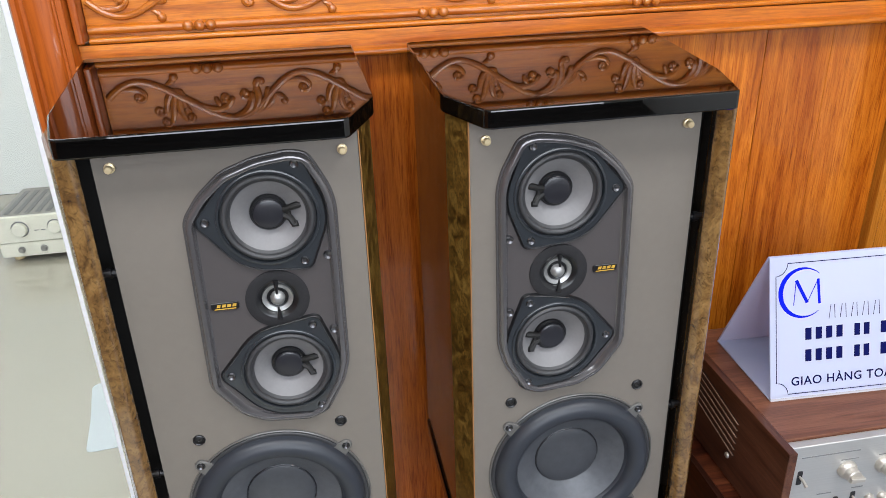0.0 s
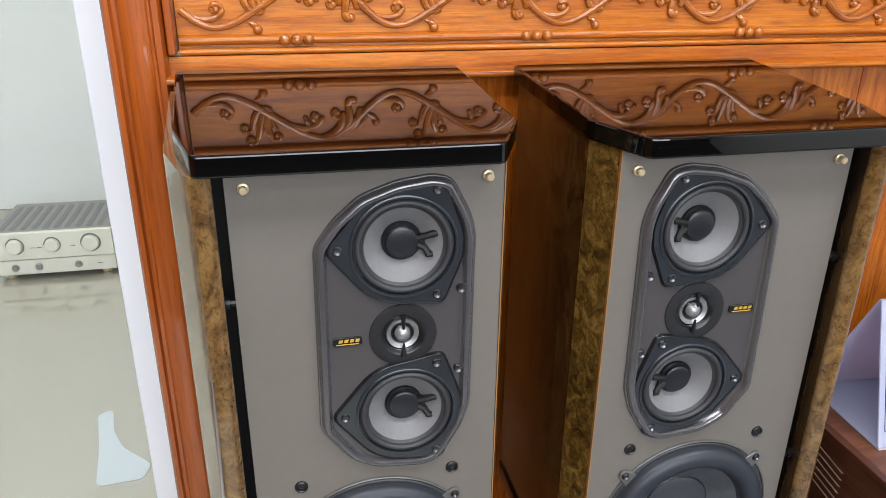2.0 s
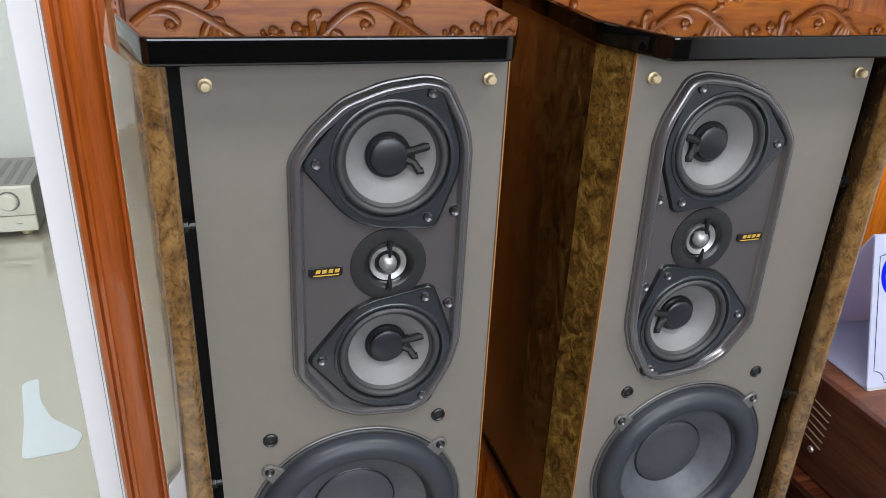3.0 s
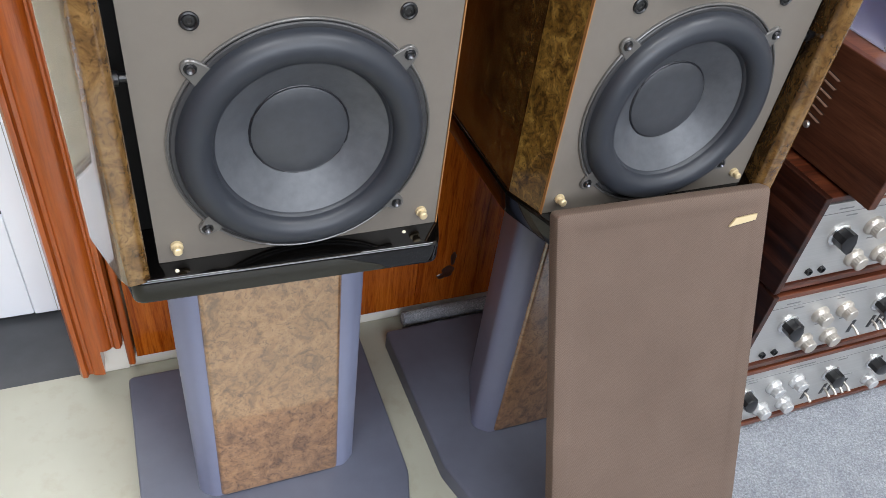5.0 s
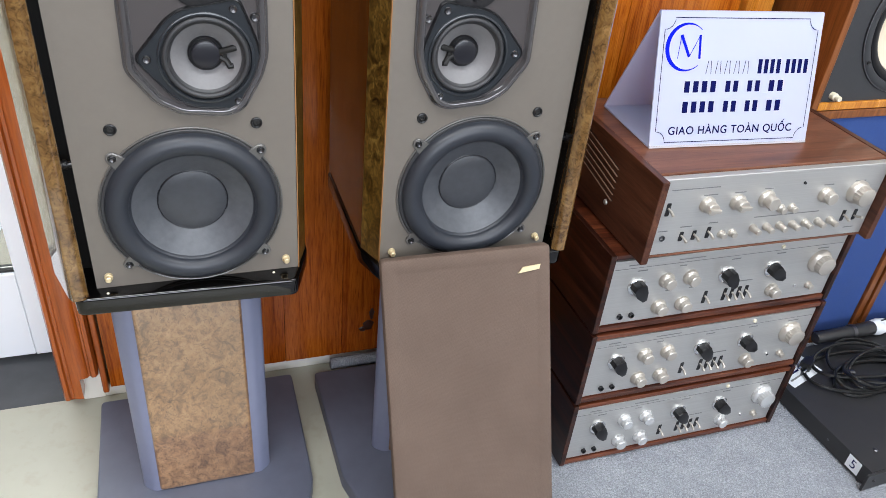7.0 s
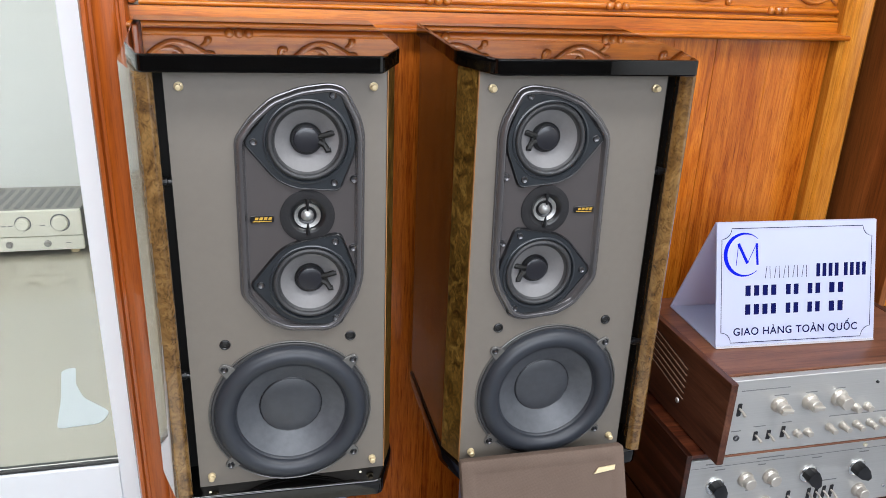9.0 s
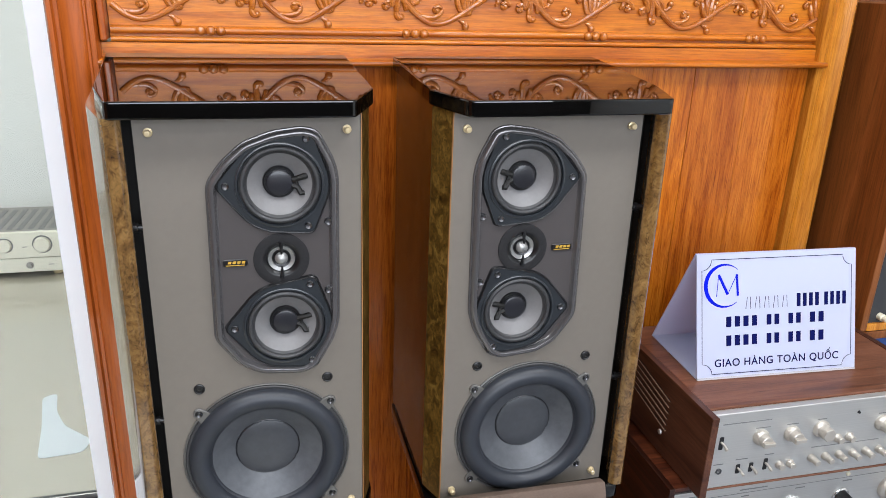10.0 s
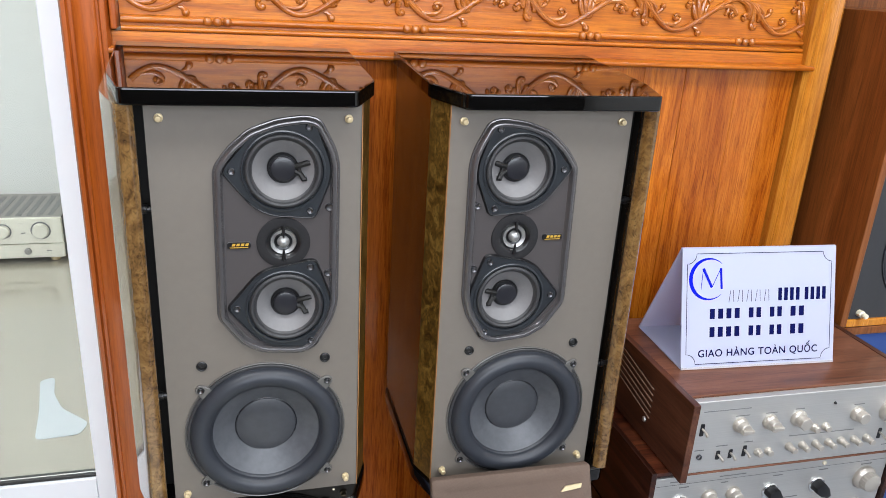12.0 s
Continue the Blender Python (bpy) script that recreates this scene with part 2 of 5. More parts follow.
al.new(an["Principled BSDF"].outputs[0], blend.inputs[1])
al.new(glow.outputs[0], blend.inputs[2])
al.new(blend.outputs[0], an["Material Output"].inputs["Surface"])
M_foldline = plain("clear_fold", (0.36, 0.34, 0.36), 0.2, 0, 0.4, 0.05)
M_pearl = plain("knob_silver", (0.47, 0.435, 0.385), 0.3, 0.55, 0, 0.05, 30, 0.0)
M_clearknob = plain("pale_silver_knob", (0.55, 0.555, 0.55), 0.22, 0.45, 0.3, 0.05, 30, 0.0)
M_groove = plain("panel_print", (0.16, 0.16, 0.16), 0.5)
M_cable = plain("cable_rubber", (0.007, 0.007, 0.007), 0.3)
M_champ = plain("champagne_panel", (0.68, 0.66, 0.56), 0.35, 0.1, 0, 0.03)
M_greytop = plain("grey_top", (0.26, 0.25, 0.23), 0.5, 0.2)
M_tapeline = plain("masking_tape", (0.52, 0.50, 0.41), 0.6)


def brushed(name, c, axis):
    m, n, l, b = base(name, 0.45, 0.75)
    s = {"x": (2, 220, 220), "y": (220, 2, 220)}[axis]
    v = coords(n, l, s)
    f = noise_tex(n, l, v, 3.0, 4, 0.6)
    l.new(ramp(n, l, f, [(0.3, tuple(x * 0.88 for x in c)), (0.7, c)]), b.inputs["Base Color"])
    rough_var(n, l, b, f, 0.42, 0.55)
    bump(n, l, b, f, 0.05, 0.0003)
    return m


M_face = brushed("brushed_aluminium", (0.53, 0.525, 0.51), "x")


def grille_cloth():
    m, n, l, b = base("brown_cloth", 0.8)
    v = coords(n, l, (1, 1, 1))
    w = n.new("ShaderNodeTexChecker")
    w.inputs["Scale"].default_value = 1000
    l.new(v, w.inputs["Vector"])
    g = noise_tex(n, l, v, 5, 4)
    c = ramp(n, l, g, [(0.35, (0.112, 0.076, 0.056)), (0.7, (0.148, 0.103, 0.078))])
    l.new(mix(n, l, c, mix(n, l, c, (0.74, 0.70, 0.68), 1.0, "MULTIPLY"), w.outputs["Fac"]), b.inputs["Base Color"])
    bump(n, l, b, w.outputs["Fac"], 0.3, 0.0005)
    return m


M_cloth = grille_cloth()


def floor_cream():
    m, n, l, b = base("cream_vinyl", 0.3, 0, 0.15)
    v = coords(n, l, (1, 1, 1))
    f, g, s = noise_tex(n, l, v, 3, 5), noise_tex(n, l, v, 30, 6), noise_tex(n, l, v, 150, 2)
    c = ramp(n, l, f, [(0.32, (0.330, 0.326, 0.258)), (0.68, (0.380, 0.376, 0.308))])
    st = ramp(n, l, g, [(0.28, (0.72, 0.64, 0.50)), (0.46, (1, 1, 1))])
    sp = ramp(n, l, s, [(0.2, (0.5, 0.45, 0.35)), (0.24, (1, 1, 1))])
    l.new(mix(n, l, mix(n, l, c, st, 0.3, "MULTIPLY"), sp, 0.5, "MULTIPLY"), b.inputs["Base Color"])
    rough_var(n, l, b, g, 0.24, 0.4)
    return m


def carpet_mat():
    m, n, l, b = base("grey_carpet", 0.95)
    v = coords(n, l, (1, 1, 1))
    f, g = noise_tex(n, l, v, 360, 3, 0.7), noise_tex(n, l, v, 22, 4)
    w = n.new("ShaderNodeTexVoronoi")
    w.inputs["Scale"].default_value = 260
    l.new(v, w.inputs["Vector"])
    c = ramp(n, l, f, [(0.34, (0.19, 0.202, 0.225)), (0.5, (0.275, 0.292, 0.318)), (0.66, (0.42, 0.44, 0.47))])
    d = ramp(n, l, g, [(0.3, (0.82, 0.82, 0.84)), (0.7, (1, 1, 1))])
    l.new(mix(n, l, c, d, 1.0, "MULTIPLY"), b.inputs["Base Color"])
    bump(n, l, b, w.outputs["Distance"], 0.8, 0.003)
    return m


M_cream_floor, M_carpet = floor_cream(), carpet_mat()


def glass_mat():
    m, n, l, b = base("door_glass", 0.0, 0, 0, 1.45)
    b.inputs["Base Color"].default_value = (0.93, 0.96, 0.95, 1)
    b.inputs["Transmission Weight"].default_value = 1.0
    return m


M_glass = glass_mat()


# ---- mesh helpers ----
BEVELLED = set()


def mesh_of(bm, name, mat, smooth=True):
    me = bpy.data.meshes.new(name)
    bmesh.ops.recalc_face_normals(bm, faces=bm.faces)
    bm.to_mesh(me)
    flat = id(bm) in BEVELLED
    BEVELLED.discard(id(bm))
    bm.free()
    me.materials.append(mat)
    if flat:
        # bevelled solids keep their broad faces plane: normals weighted by face area
        me.shade_smooth()
        acc = [Vector() for _ in me.vertices]
        for f in me.polygons:
            for i in f.vertices:
                acc[i] += f.normal * f.area ** 2 * 1e6
        me.normals_split_custom_set_from_vertices([a.normalized() if a.length > 0 else Vector((0, 0, 1)) for a in acc])
    elif smooth:
        me.shade_smooth()
        me.set_sharp_from_angle(angle=radians(35))
    return me


def part(name, bm, mat, parent=None, label="", m=None):
    ob = new(name, bm if isinstance(bm, bpy.types.Mesh) else mesh_of(bm, name, mat))
    if parent is not None:
        ob.parent = parent
    if m is not None:
        ob.matrix_basis = m
    return tagged(ob, label)


def thing(name, label, category, m=None, group="", kind=""):
    ob = new(name)
    ob.empty_display_size = 0.05
    if m is not None:
        ob.matrix_basis = m
    return tagged(ob, label, category, group, kind)


def box(x0, x1, y0, y1, z0, z1, bev=0.0, seg=2):
    bm = bmesh.new()
    bmesh.ops.create_cube(bm, size=1)
    for v in bm.verts:
        v.co = Vector((x0 + (v.co.x + 0.5) * (x1 - x0), y0 + (v.co.y + 0.5) * (y1 - y0), z0 + (v.co.z + 0.5) * (z1 - z0)))
    if bev:
        bmesh.ops.bevel(bm, geom=bm.edges[:], offset=bev, segments=max(2, seg), profile=0.5, affect="EDGES")
        BEVELLED.add(id(bm))
    return bm


def prism(pts, a0, a1, axis="z", bev=0.0, seg=2, top_only=False):
    """A polygon pushed along an axis. axis z: points (x, y); axis y: points (x, z); axis x: points (y, z)."""
    bm = bmesh.new()
    put = {"z": lambda p, a: (p[0], p[1], a), "y": lambda p, a: (p[0], a, p[1]), "x": lambda p, a: (a, p[0], p[1])}[axis]
    lo = [bm.verts.new(put(p, a0)) for p in pts]
    hi = [bm.verts.new(put(p, a1)) for p in pts]
    k = len(pts)
    f0, f1 = bm.faces.new(lo), bm.faces.new(hi)
    for i in range(k):
        bm.faces.new((lo[i], lo[(i + 1) % k], hi[(i + 1) % k], hi[i]))
    bmesh.ops.recalc_face_normals(bm, faces=bm.faces)
    if bev:
        edges = list(f1.edges) if top_only else list(f0.edges) + list(f1.edges)
        bmesh.ops.bevel(bm, geom=edges, offset=bev, segments=seg, profile=0.5, affect="EDGES")
    return bm


def rounded(pts, r, n=5):
    """A polygon with its corners rounded by r (one radius or one for each corner)."""
    out, k = [], len(pts)
    for i in range(k):
        p, a, b = Vector(pts[i]), Vector(pts[i - 1]), Vector(pts[(i + 1) % k])
        rr = r[i] if isinstance(r, (list, tuple)) else r
        u, w = (a - p), (b - p)
        d = min(rr, u.length * 0.45, w.length * 0.45)
        p0, p1 = p + u.normalized() * d, p + w.normalized() * d
        for j in range(n + 1):
            t = j / n
            out.append(tuple(p0 * (1 - t) ** 2 + p * 2 * t * (1 - t) + p1 * t * t))
    return out


def hull(circles, n=72):
    """The convex outline round some circles (x, z, r)."""
    pts = []
    for x, z, r in circles:
        for i in range(n):
            a = 2 * math.pi * i / n
            pts.append((x + r * math.cos(a), z + r * math.sin(a)))
    pts = sorted(set((round(a, 5), round(b, 5)) for a, b in pts))

    def half(seq):
        out = []
        for p in seq:
            while len(out) > 1 and (out[-1][0] - out[-2][0]) * (p[1] - out[-2][1]) - (out[-1][1] - out[-2][1]) * (p[0] - out[-2][0]) <= 1e-9:
                out.pop()
            out.append(p)
        return out
    a, b = half(pts), half(reversed(pts))
    return a[:-1] + b[:-1]


def lathe(profile, cx=0, cz=0, n=64, axis="y", close=True):
    """Rings (radius, along) turned round an axis through (cx, cz); the along value runs on y (or z)."""
    bm = bmesh.new()
    rings = []
    for r, y in profile:
        if r < 1e-6:
            rings.append([bm.verts.new((cx, y, cz) if axis == "y" else (cx, cz, y))])
        else:
            ring = []
            for i in range(n):
                a = 2 * math.pi * i / n
                ring.append(bm.verts.new((cx + r * math.cos(a), y, cz + r * math.sin(a)) if axis == "y" else (cx + r * math.cos(a), cz + r * math.sin(a), y)))
            rings.append(ring)
    for a, b in zip(rings, rings[1:]):
        for i in range(n):
            j = (i + 1) % n
            if len(a) == 1 and len(b) > 1:
                bm.faces.new((a[0], b[i], b[j]))
            elif len(b) == 1 and len(a) > 1:
                bm.faces.new((a[i], a[j], b[0]))
            elif len(a) > 1:
                bm.faces.new((a[i], a[j], b[j], b[i]))
    return bm


def tube(path, radii, n=8, bm=None, flat=1.0, up=None, tips=False):
    """A swept round or flattened rod with closed, or rounded, ends."""
    bm = bm or bmesh.new()
    path = [Vector(p) for p in path]
    if tips:
        rr = list(radii) if isinstance(radii, (list, tuple)) else [radii] * len(path)
        a, b = (path[0] - path[1]).normalized(), (path[-1] - path[-2]).normalized()
        path = [path[0] + a * rr[0] * 0.9, path[0] + a * rr[0] * 0.55] + path + [path[-1] + b * rr[-1] * 0.55, path[-1] + b * rr[-1] * 0.9]
        radii = [rr[0] * 0.35, rr[0] * 0.8] + rr + [rr[-1] * 0.8, rr[-1] * 0.35]
    rings = []
    for i, p in enumerate(path):
        t = (path[min(i + 1, len(path) - 1)] - path[max(i - 1, 0)]).normalized()
        ref = Vector(up) if up else (Vector((0, 0, 1)) if abs(t.z) < 0.9 else Vector((1, 0, 0)))
        a = t.cross(ref).normalized()
        b = t.cross(a).normalized()
        r = radii[i] if isinstance(radii, (list, tuple)) else radii
        rings.append([bm.verts.new(p + a * (r * math.cos(2 * math.pi * k / n)) + b * (r * flat * math.sin(2 * math.pi * k / n))) for k in range(n)])
    for a, b in zip(rings, rings[1:]):
        for k in range(n):
            bm.faces.new((a[k], a[(k + 1) % n], b[(k + 1) % n], b[k]))
    bm.faces.new(rings[0])
    bm.faces.new(rings[-1])
    return bm


def ball(bm, c, r, sy=1.0):
    made = bmesh.ops.create_uvsphere(bm, u_segments=14, v_segments=9, radius=r)
    for v in made["verts"]:
        v.co = Vector((v.co.x, v.co.y * sy, v.co.z)) + Vector(c)
    return bm


def joined(*bms):
    out = bms[0]
    for b in bms[1:]:
        me = bpy.data.meshes.new("joining")
        b.to_mesh(me)
        b.free()
        out.from_mesh(me)
        bpy.data.meshes.remove(me)
    return out


def ring_plate(outer, inner, y0, y1, bev=0.0):
    """A plate on the xz plane between two outlines of equal count, from y0 (front) to y1."""
    bm = bmesh.new()
    k = len(outer)
    rows = [[bm.verts.new((p[0], y, p[1])) for p in pts] for pts, y in ((outer, y1), (outer, y0), (inner, y0), (inner, y1))]
    for a, b in zip(rows, rows[1:] + rows[:1]):
        for i in range(k):
            bm.faces.new((a[i], a[(i + 1) % k], b[(i + 1) % k], b[i]))
    return bm


def plate_holes(outer, holes, y0, y1):
    """A flat plate on the xz plane with openings cut through it."""
    bm = bmesh.new()
    edges, loops = [], []
    for pts in [outer] + holes:
        vs = [bm.verts.new((p[0], y0, p[1])) for p in pts]
        loops.append(vs)
        edges += [bm.edges.new((vs[i], vs[(i + 1) % len(vs)])) for i in range(len(vs))]
    bmesh.ops.triangle_fill(bm, use_beauty=True, edges=edges)
    back = {v: bm.verts.new((v.co.x, y1, v.co.z)) for vs in loops for v in vs}
    for vs in loops:
        for i in range(len(vs)):
            a, b = vs[i], vs[(i + 1) % len(vs)]
            bm.faces.new((a, b, back[b], back[a]))
    return bm


def circle(cx, cz, r, n=72):
    return [(cx + r * math.cos(2 * math.pi * i / n), cz + r * math.sin(2 * math.pi * i / n)) for i in range(n)]


def structure(name, bm, mat, label, category):
    return tagged(part(name, bm, mat), label, category, "", "structure")

# ---- the room ----
WY = 1.144          # face of the planked wall
RX0, RX1, RY0, RH = -2.4, 2.6, -3.4, 2.9
tagged(part("floor", box(RX0, RX1, RY0, 1.1555, -0.06, 0.0), M_cream_floor), "cream vinyl floor, scuffed and stained", "floor", "", "structure")
tagged(part("threshold", box(RX0, -0.306, 1.157, 1.40, -0.05, -0.004), M_slate), "dark slate-grey threshold strip before the door", "threshold", "", "structure")
tagged(part("floor_side_room", box(-4.2, 0.6, 1.404, 4.2, -0.06, -0.002), M_tile), "pale glossy tiled floor of the side room", "floor", "", "structure")
structure("subfloor", box(-0.306, RX1, 1.1555, 1.7, -0.06, 0.0), M_cream_floor, "cream vinyl floor under the panelling", "floor")
structure("ceiling", box(RX0, RX1, RY0, 1.7, RH, RH + 0.1), M_wall, "white painted ceiling", "ceiling")
structure("wall_west", box(RX0 - 0.12, RX0, RY0, 1.40, 0, RH), M_cab, "plain brown painted wall", "wall")
structure("wall_east", box(RX1, RX1 + 0.12, RY0, 1.7, 0, RH), M_wall, "plain pale painted wall", "wall")
structure("wall_north_east", box(1.064, RX1, 1.46, 1.58, 0, RH), M_cab, "dark wooden wall panel behind the loudspeakers", "wall")
structure("wall_north_return", box(1.064, 1.10, 1.21, 1.456, 0, RH), M_cab, "wooden return of the panelled wall", "wall")
# shop front wall with a wide opening
# unseen low part, dark only so that the lacquered fronts mirror black
structure("wall_south_low", box(RX0, RX1, RY0 - 0.12, RY0, 0, 1.2), M_slate, "unseen low wall under the shop window, darkened for black reflections", "wall")
structure("wall_south_top", box(RX0, RX1, RY0 - 0.12, RY0, 2.8, RH), M_wall, "wall over the shop window", "wall")
structure("wall_south_west", box(RX0, -1.7, RY0 - 0.12, RY0, 1.2, 2.8), M_wall, "wall beside the shop window", "wall")
structure("wall_south_east", box(2.1, RX1, RY0 - 0.12, RY0, 1.2, 2.8), M_wall, "wall beside the shop window", "wall")
for x in (-1.7, -0.4, 0.9, 2.06):
    structure("window_post", box(x, x + 0.05, RY0 - 0.09, RY0 - 0.03, 1.2, 2.8, 0.004), M_white, "white window post of the shop front", "window")
# side room
structure("wall_side_north", box(-4.2, 0.6, 4.2, 4.3, 0, RH), M_wall, "pale wall of the side room", "wall")
structure("wall_side_west", box(-4.3, -4.2, 1.40, 4.3, 0, RH), M_wall, "pale wall of the side room", "wall")
structure("wall_side_east", box(0.6, 0.7, 1.60, 4.3, 0, RH), M_wall, "pale wall of the side room", "wall")
structure("ceiling_side_room", box(-4.3, 0.7, 1.7, 4.3, RH, RH + 0.1), M_wall, "white ceiling of the side room", "ceiling")
structure("wall_core", box(-0.29, 1.06, 1.178, 1.24, 0, RH), M_cab, "core of the panelled wall", "wall")
structure("wall_over_door", box(RX0, -0.306, 1.30, 1.40, 2.35, RH), M_wall, "wall over the glass door", "wall")
structure("wall_beside_door", box(RX0, -1.62, 1.30, 1.40, 0, 2.35), M_wall, "wall beside the glass door", "wall")

# panelled wall: planks below, flat board and frieze above
wall = thing("wall_north", "orange-brown lacquered timber wall with vertical planks and carved frieze", "wall", kind="structure")
XS = [-0.290, -0.175, -0.062, 0.068, 0.192, 0.312, 0.420, 0.532, 0.652, 0.742, 0.862, 0.995]
for i, (a, b) in enumerate(zip(XS, XS[1:])):
    bm = box(a + 0.0002, b - 0.0002, WY + (i % 3) * 0.0003, WY + 0.028, 0.03, 1.164, 0.0007, 1)
    part("plank", bm, M_plank_red if b < 0.45 else M_plank, wall)
# knot in one plank
M_knot = plain("knot_wood", (0.055, 0.015, 0.006), 0.4, 0, 0.4, 0.4, 150)
for dx, dz, rx, rz in ((0.252, 0.104, 0.013, 0.016), (0.259, 0.134, 0.006, 0.018), (0.240, 0.094, 0.010, 0.008)):
    bm = lathe([(0.0, -0.0006), (0.7, -0.0006), (1.0, 0.0012)], n=18)
    for v in bm.verts:
        v.co = Vector((v.co.x * rx * (1 + 0.2 * math.sin(5 * v.co.z)) + dx, v.co.y + WY - 0.0003, v.co.z * rz + dz))
    part("knot", bm, M_knot, wall)
part("frieze_board", box(-0.292, 0.997, 1.151, 1.175, 1.166, RH), M_frieze, wall, "carved frieze board of golden lacquered wood")


def moulding(profile, x0, x1, n=1):
    """A moulding whose (y, z) profile runs along x."""
    return prism(profile, x0, x1, "x")


def arc(cy, cz, r, a0, a1, n=8):
    return [(cy + r * math.cos(radians(a0 + (a1 - a0) * i / n)), cz + r * math.sin(radians(a0 + (a1 - a0) * i / n))) for i in range(n + 1)]


rail = [(1.150, 1.160), (1.122, 1.160)] + arc(1.118, 1.1655, 0.0050, 255, 105, 6) + [(1.128, 1.1715), (1.1385, 1.1725), (1.1390, 1.1935), (1.150, 1.1935)]
part("dado_rail", moulding(rail, -0.309, 1.012), M_frieze, wall, "projecting rail under the frieze")
fillet = [(1.1505, 1.1945)] + arc(1.142, 1.1985, 0.004, 260, 100, 6) + [(1.1505, 1.2025)]
part("moulding", moulding(fillet, -0.29, 0.996), M_frieze, wall)
roll = [(1.1505, 1.2065)] + arc(1.147, 1.2125, 0.006, 270, 90, 8) + [(1.1505, 1.2195)]
part("moulding", moulding(roll, -0.29, 0.996), M_frieze, wall)
for prof0 in (roll, fillet):
    prof = [(y, 1.2125 + 1.3055 - z) for y, z in prof0[::-1]]
    part("moulding", moulding(prof, -0.29, 0.996), M_frieze, wall)
for k in range(-1, 4):
    for zc, off in ((1.2125, -0.141), (1.3055, 0.03)):
        for j in (-1, 0, 1):
            x = off + 0.3335 * k + 0.0155 * j
            if -0.28 < x < 0.985:
                part("bead", ball(bmesh.new(), (x, 1.1415, zc), 0.0078, 0.85), M_carve, wall)


FY, PER, ZLO, ZHI = 1.1505, 0.2366, 1.229, 1.291
ZM, AMP = (ZLO + ZHI) / 2, (ZHI - ZLO) / 2


def flat3(pts, y=FY):
    return [(x, y - 0.0015, z) for x, z in pts]


def taper(n, r0, r1):
    return [r0 + (r1 - r0) * i / (n - 1) for i in range(n)]


def scroll_unit(x0):
    """One repeat of the vine: a hanging loop, its curls, leaves, bud and flower."""
    cl = lambda pts: [p for p in pts if -0.288 < p[0] < 0.992]
    vine = [(x0 + PER * (i / 48 - 0.5), ZM - AMP * math.cos(2 * math.pi * (i / 48 - 0.5)) + 0.003 * math.sin(4 * math.pi * (i / 48 - 0.5))) for i in range(49)]
    v = cl(vine)
    if len(v) > 4:
        part("carved_vine", tube(flat3(v), [0.0047 + 0.0010 * math.sin(2 * math.pi * p[0] / PER) ** 2 for p in v], 10, flat=1.0), M_carve, wall)
    pieces, knobs = [], []

    def curve(a, b, c, d, n=16):
        return [tuple(a[k] * (1 - t) ** 3 + 3 * b[k] * t * (1 - t) ** 2 + 3 * c[k] * t * t * (1 - t) + d[k] * t ** 3 for k in (0, 1)) for t in [i / n for i in range(n + 1)]]

    def leaf(a, b, c, d, r, knob_r=0.0):
        """A swelling leaf or tendril; points relative to the loop's lowest point."""
        pts = curve(*[(x0 + p[0], ZLO + p[1]) for p in (a, b, c, d)])
        pieces.append((pts, r))
        if knob_r:
            knobs.append((pts[-1][0], pts[-1][1], knob_r))

    def curl(cx, cz, r0, a0, turn, r=(0.0036, 0.0026), knob_r=0.0052):
        """A rolled-up leaf tip winding in to its eye."""
        pts = [(x0 + cx + r0 * (1 - 0.62 * t) * math.cos(radians(a0 + turn * t)), ZLO + cz + r0 * (1 - 0.62 * t) * math.sin(radians(a0 + turn * t))) for t in [i / 14 for i in range(15)]]
        pieces.append((pts, r))
        knobs.append((x0 + cx, ZLO + cz, knob_r))
    # hook inside the loop
    leaf((-0.050, 0.020), (-0.030, 0.006), (-0.004, 0.006), (0.002, 0.020), (0.0024, 0.0036))
    curl(-0.0065, 0.0215, 0.0090, -10, 250)
    # leaves standing in the loop's right half, rolled over at their tips
    leaf((0.048, 0.016), (0.030, 0.018), (0.030, 0.036), (0.027, 0.046), (0.0054, 0.0037))
    curl(0.0185, 0.0440, 0.0085, 10, 230, (0.0043, 0.0030), 0.0046)
    leaf((0.050, 0.017), (0.036, 0.024), (0.040, 0.046), (0.033, 0.062), (0.0057, 0.0037))
    curl(0.0255, 0.0615, 0.0076, 5, 260, (0.0041, 0.0030), 0.0048)
    leaf((0.052, 0.018), (0.044, 0.028), (0.046, 0.048), (0.052, 0.060), (0.0059, 0.0040))
    curl(0.0590, 0.0570, 0.0074, 155, -230, (0.0043, 0.0030), 0.0046)
    leaf((0.054, 0.022), (0.052, 0.036), (0.054, 0.044), (0.060, 0.048), (0.0049, 0.0030))
    # tendril leaving the vine towards the crest
    leaf((0.062, 0.030), (0.082, 0.050), (0.112, 0.056), (0.123, 0.034), (0.0038, 0.0047))
    curl(0.1150, 0.0300, 0.0084, 30, 220)
    leaf((0.104, 0.046), (0.104, 0.040), (0.101, 0.036), (0.100, 0.033), (0.0038, 0.0030), 0.0040)
    # acanthus rising out of the crest
    leaf((0.118, 0.060), (0.136, 0.062), (0.152, 0.050), (0.152, 0.030), (0.0041, 0.0055))
    curl(0.1445, 0.0265, 0.0090, 20, 240, (0.0049, 0.0032), 0.0052)
    leaf((0.140, 0.060), (0.160, 0.054), (0.164, 0.034), (0.160, 0.020), (0.0049, 0.0052))
    leaf((0.160, 0.020), (0.158, 0.012), (0.164, 0.006), (0.168, 0.010), (0.0057, 0.0037), 0.0056)
    leaf((0.150, 0.058), (0.170, 0.050), (0.174, 0.036), (0.176, 0.024), (0.0046, 0.0045), 0.0050)
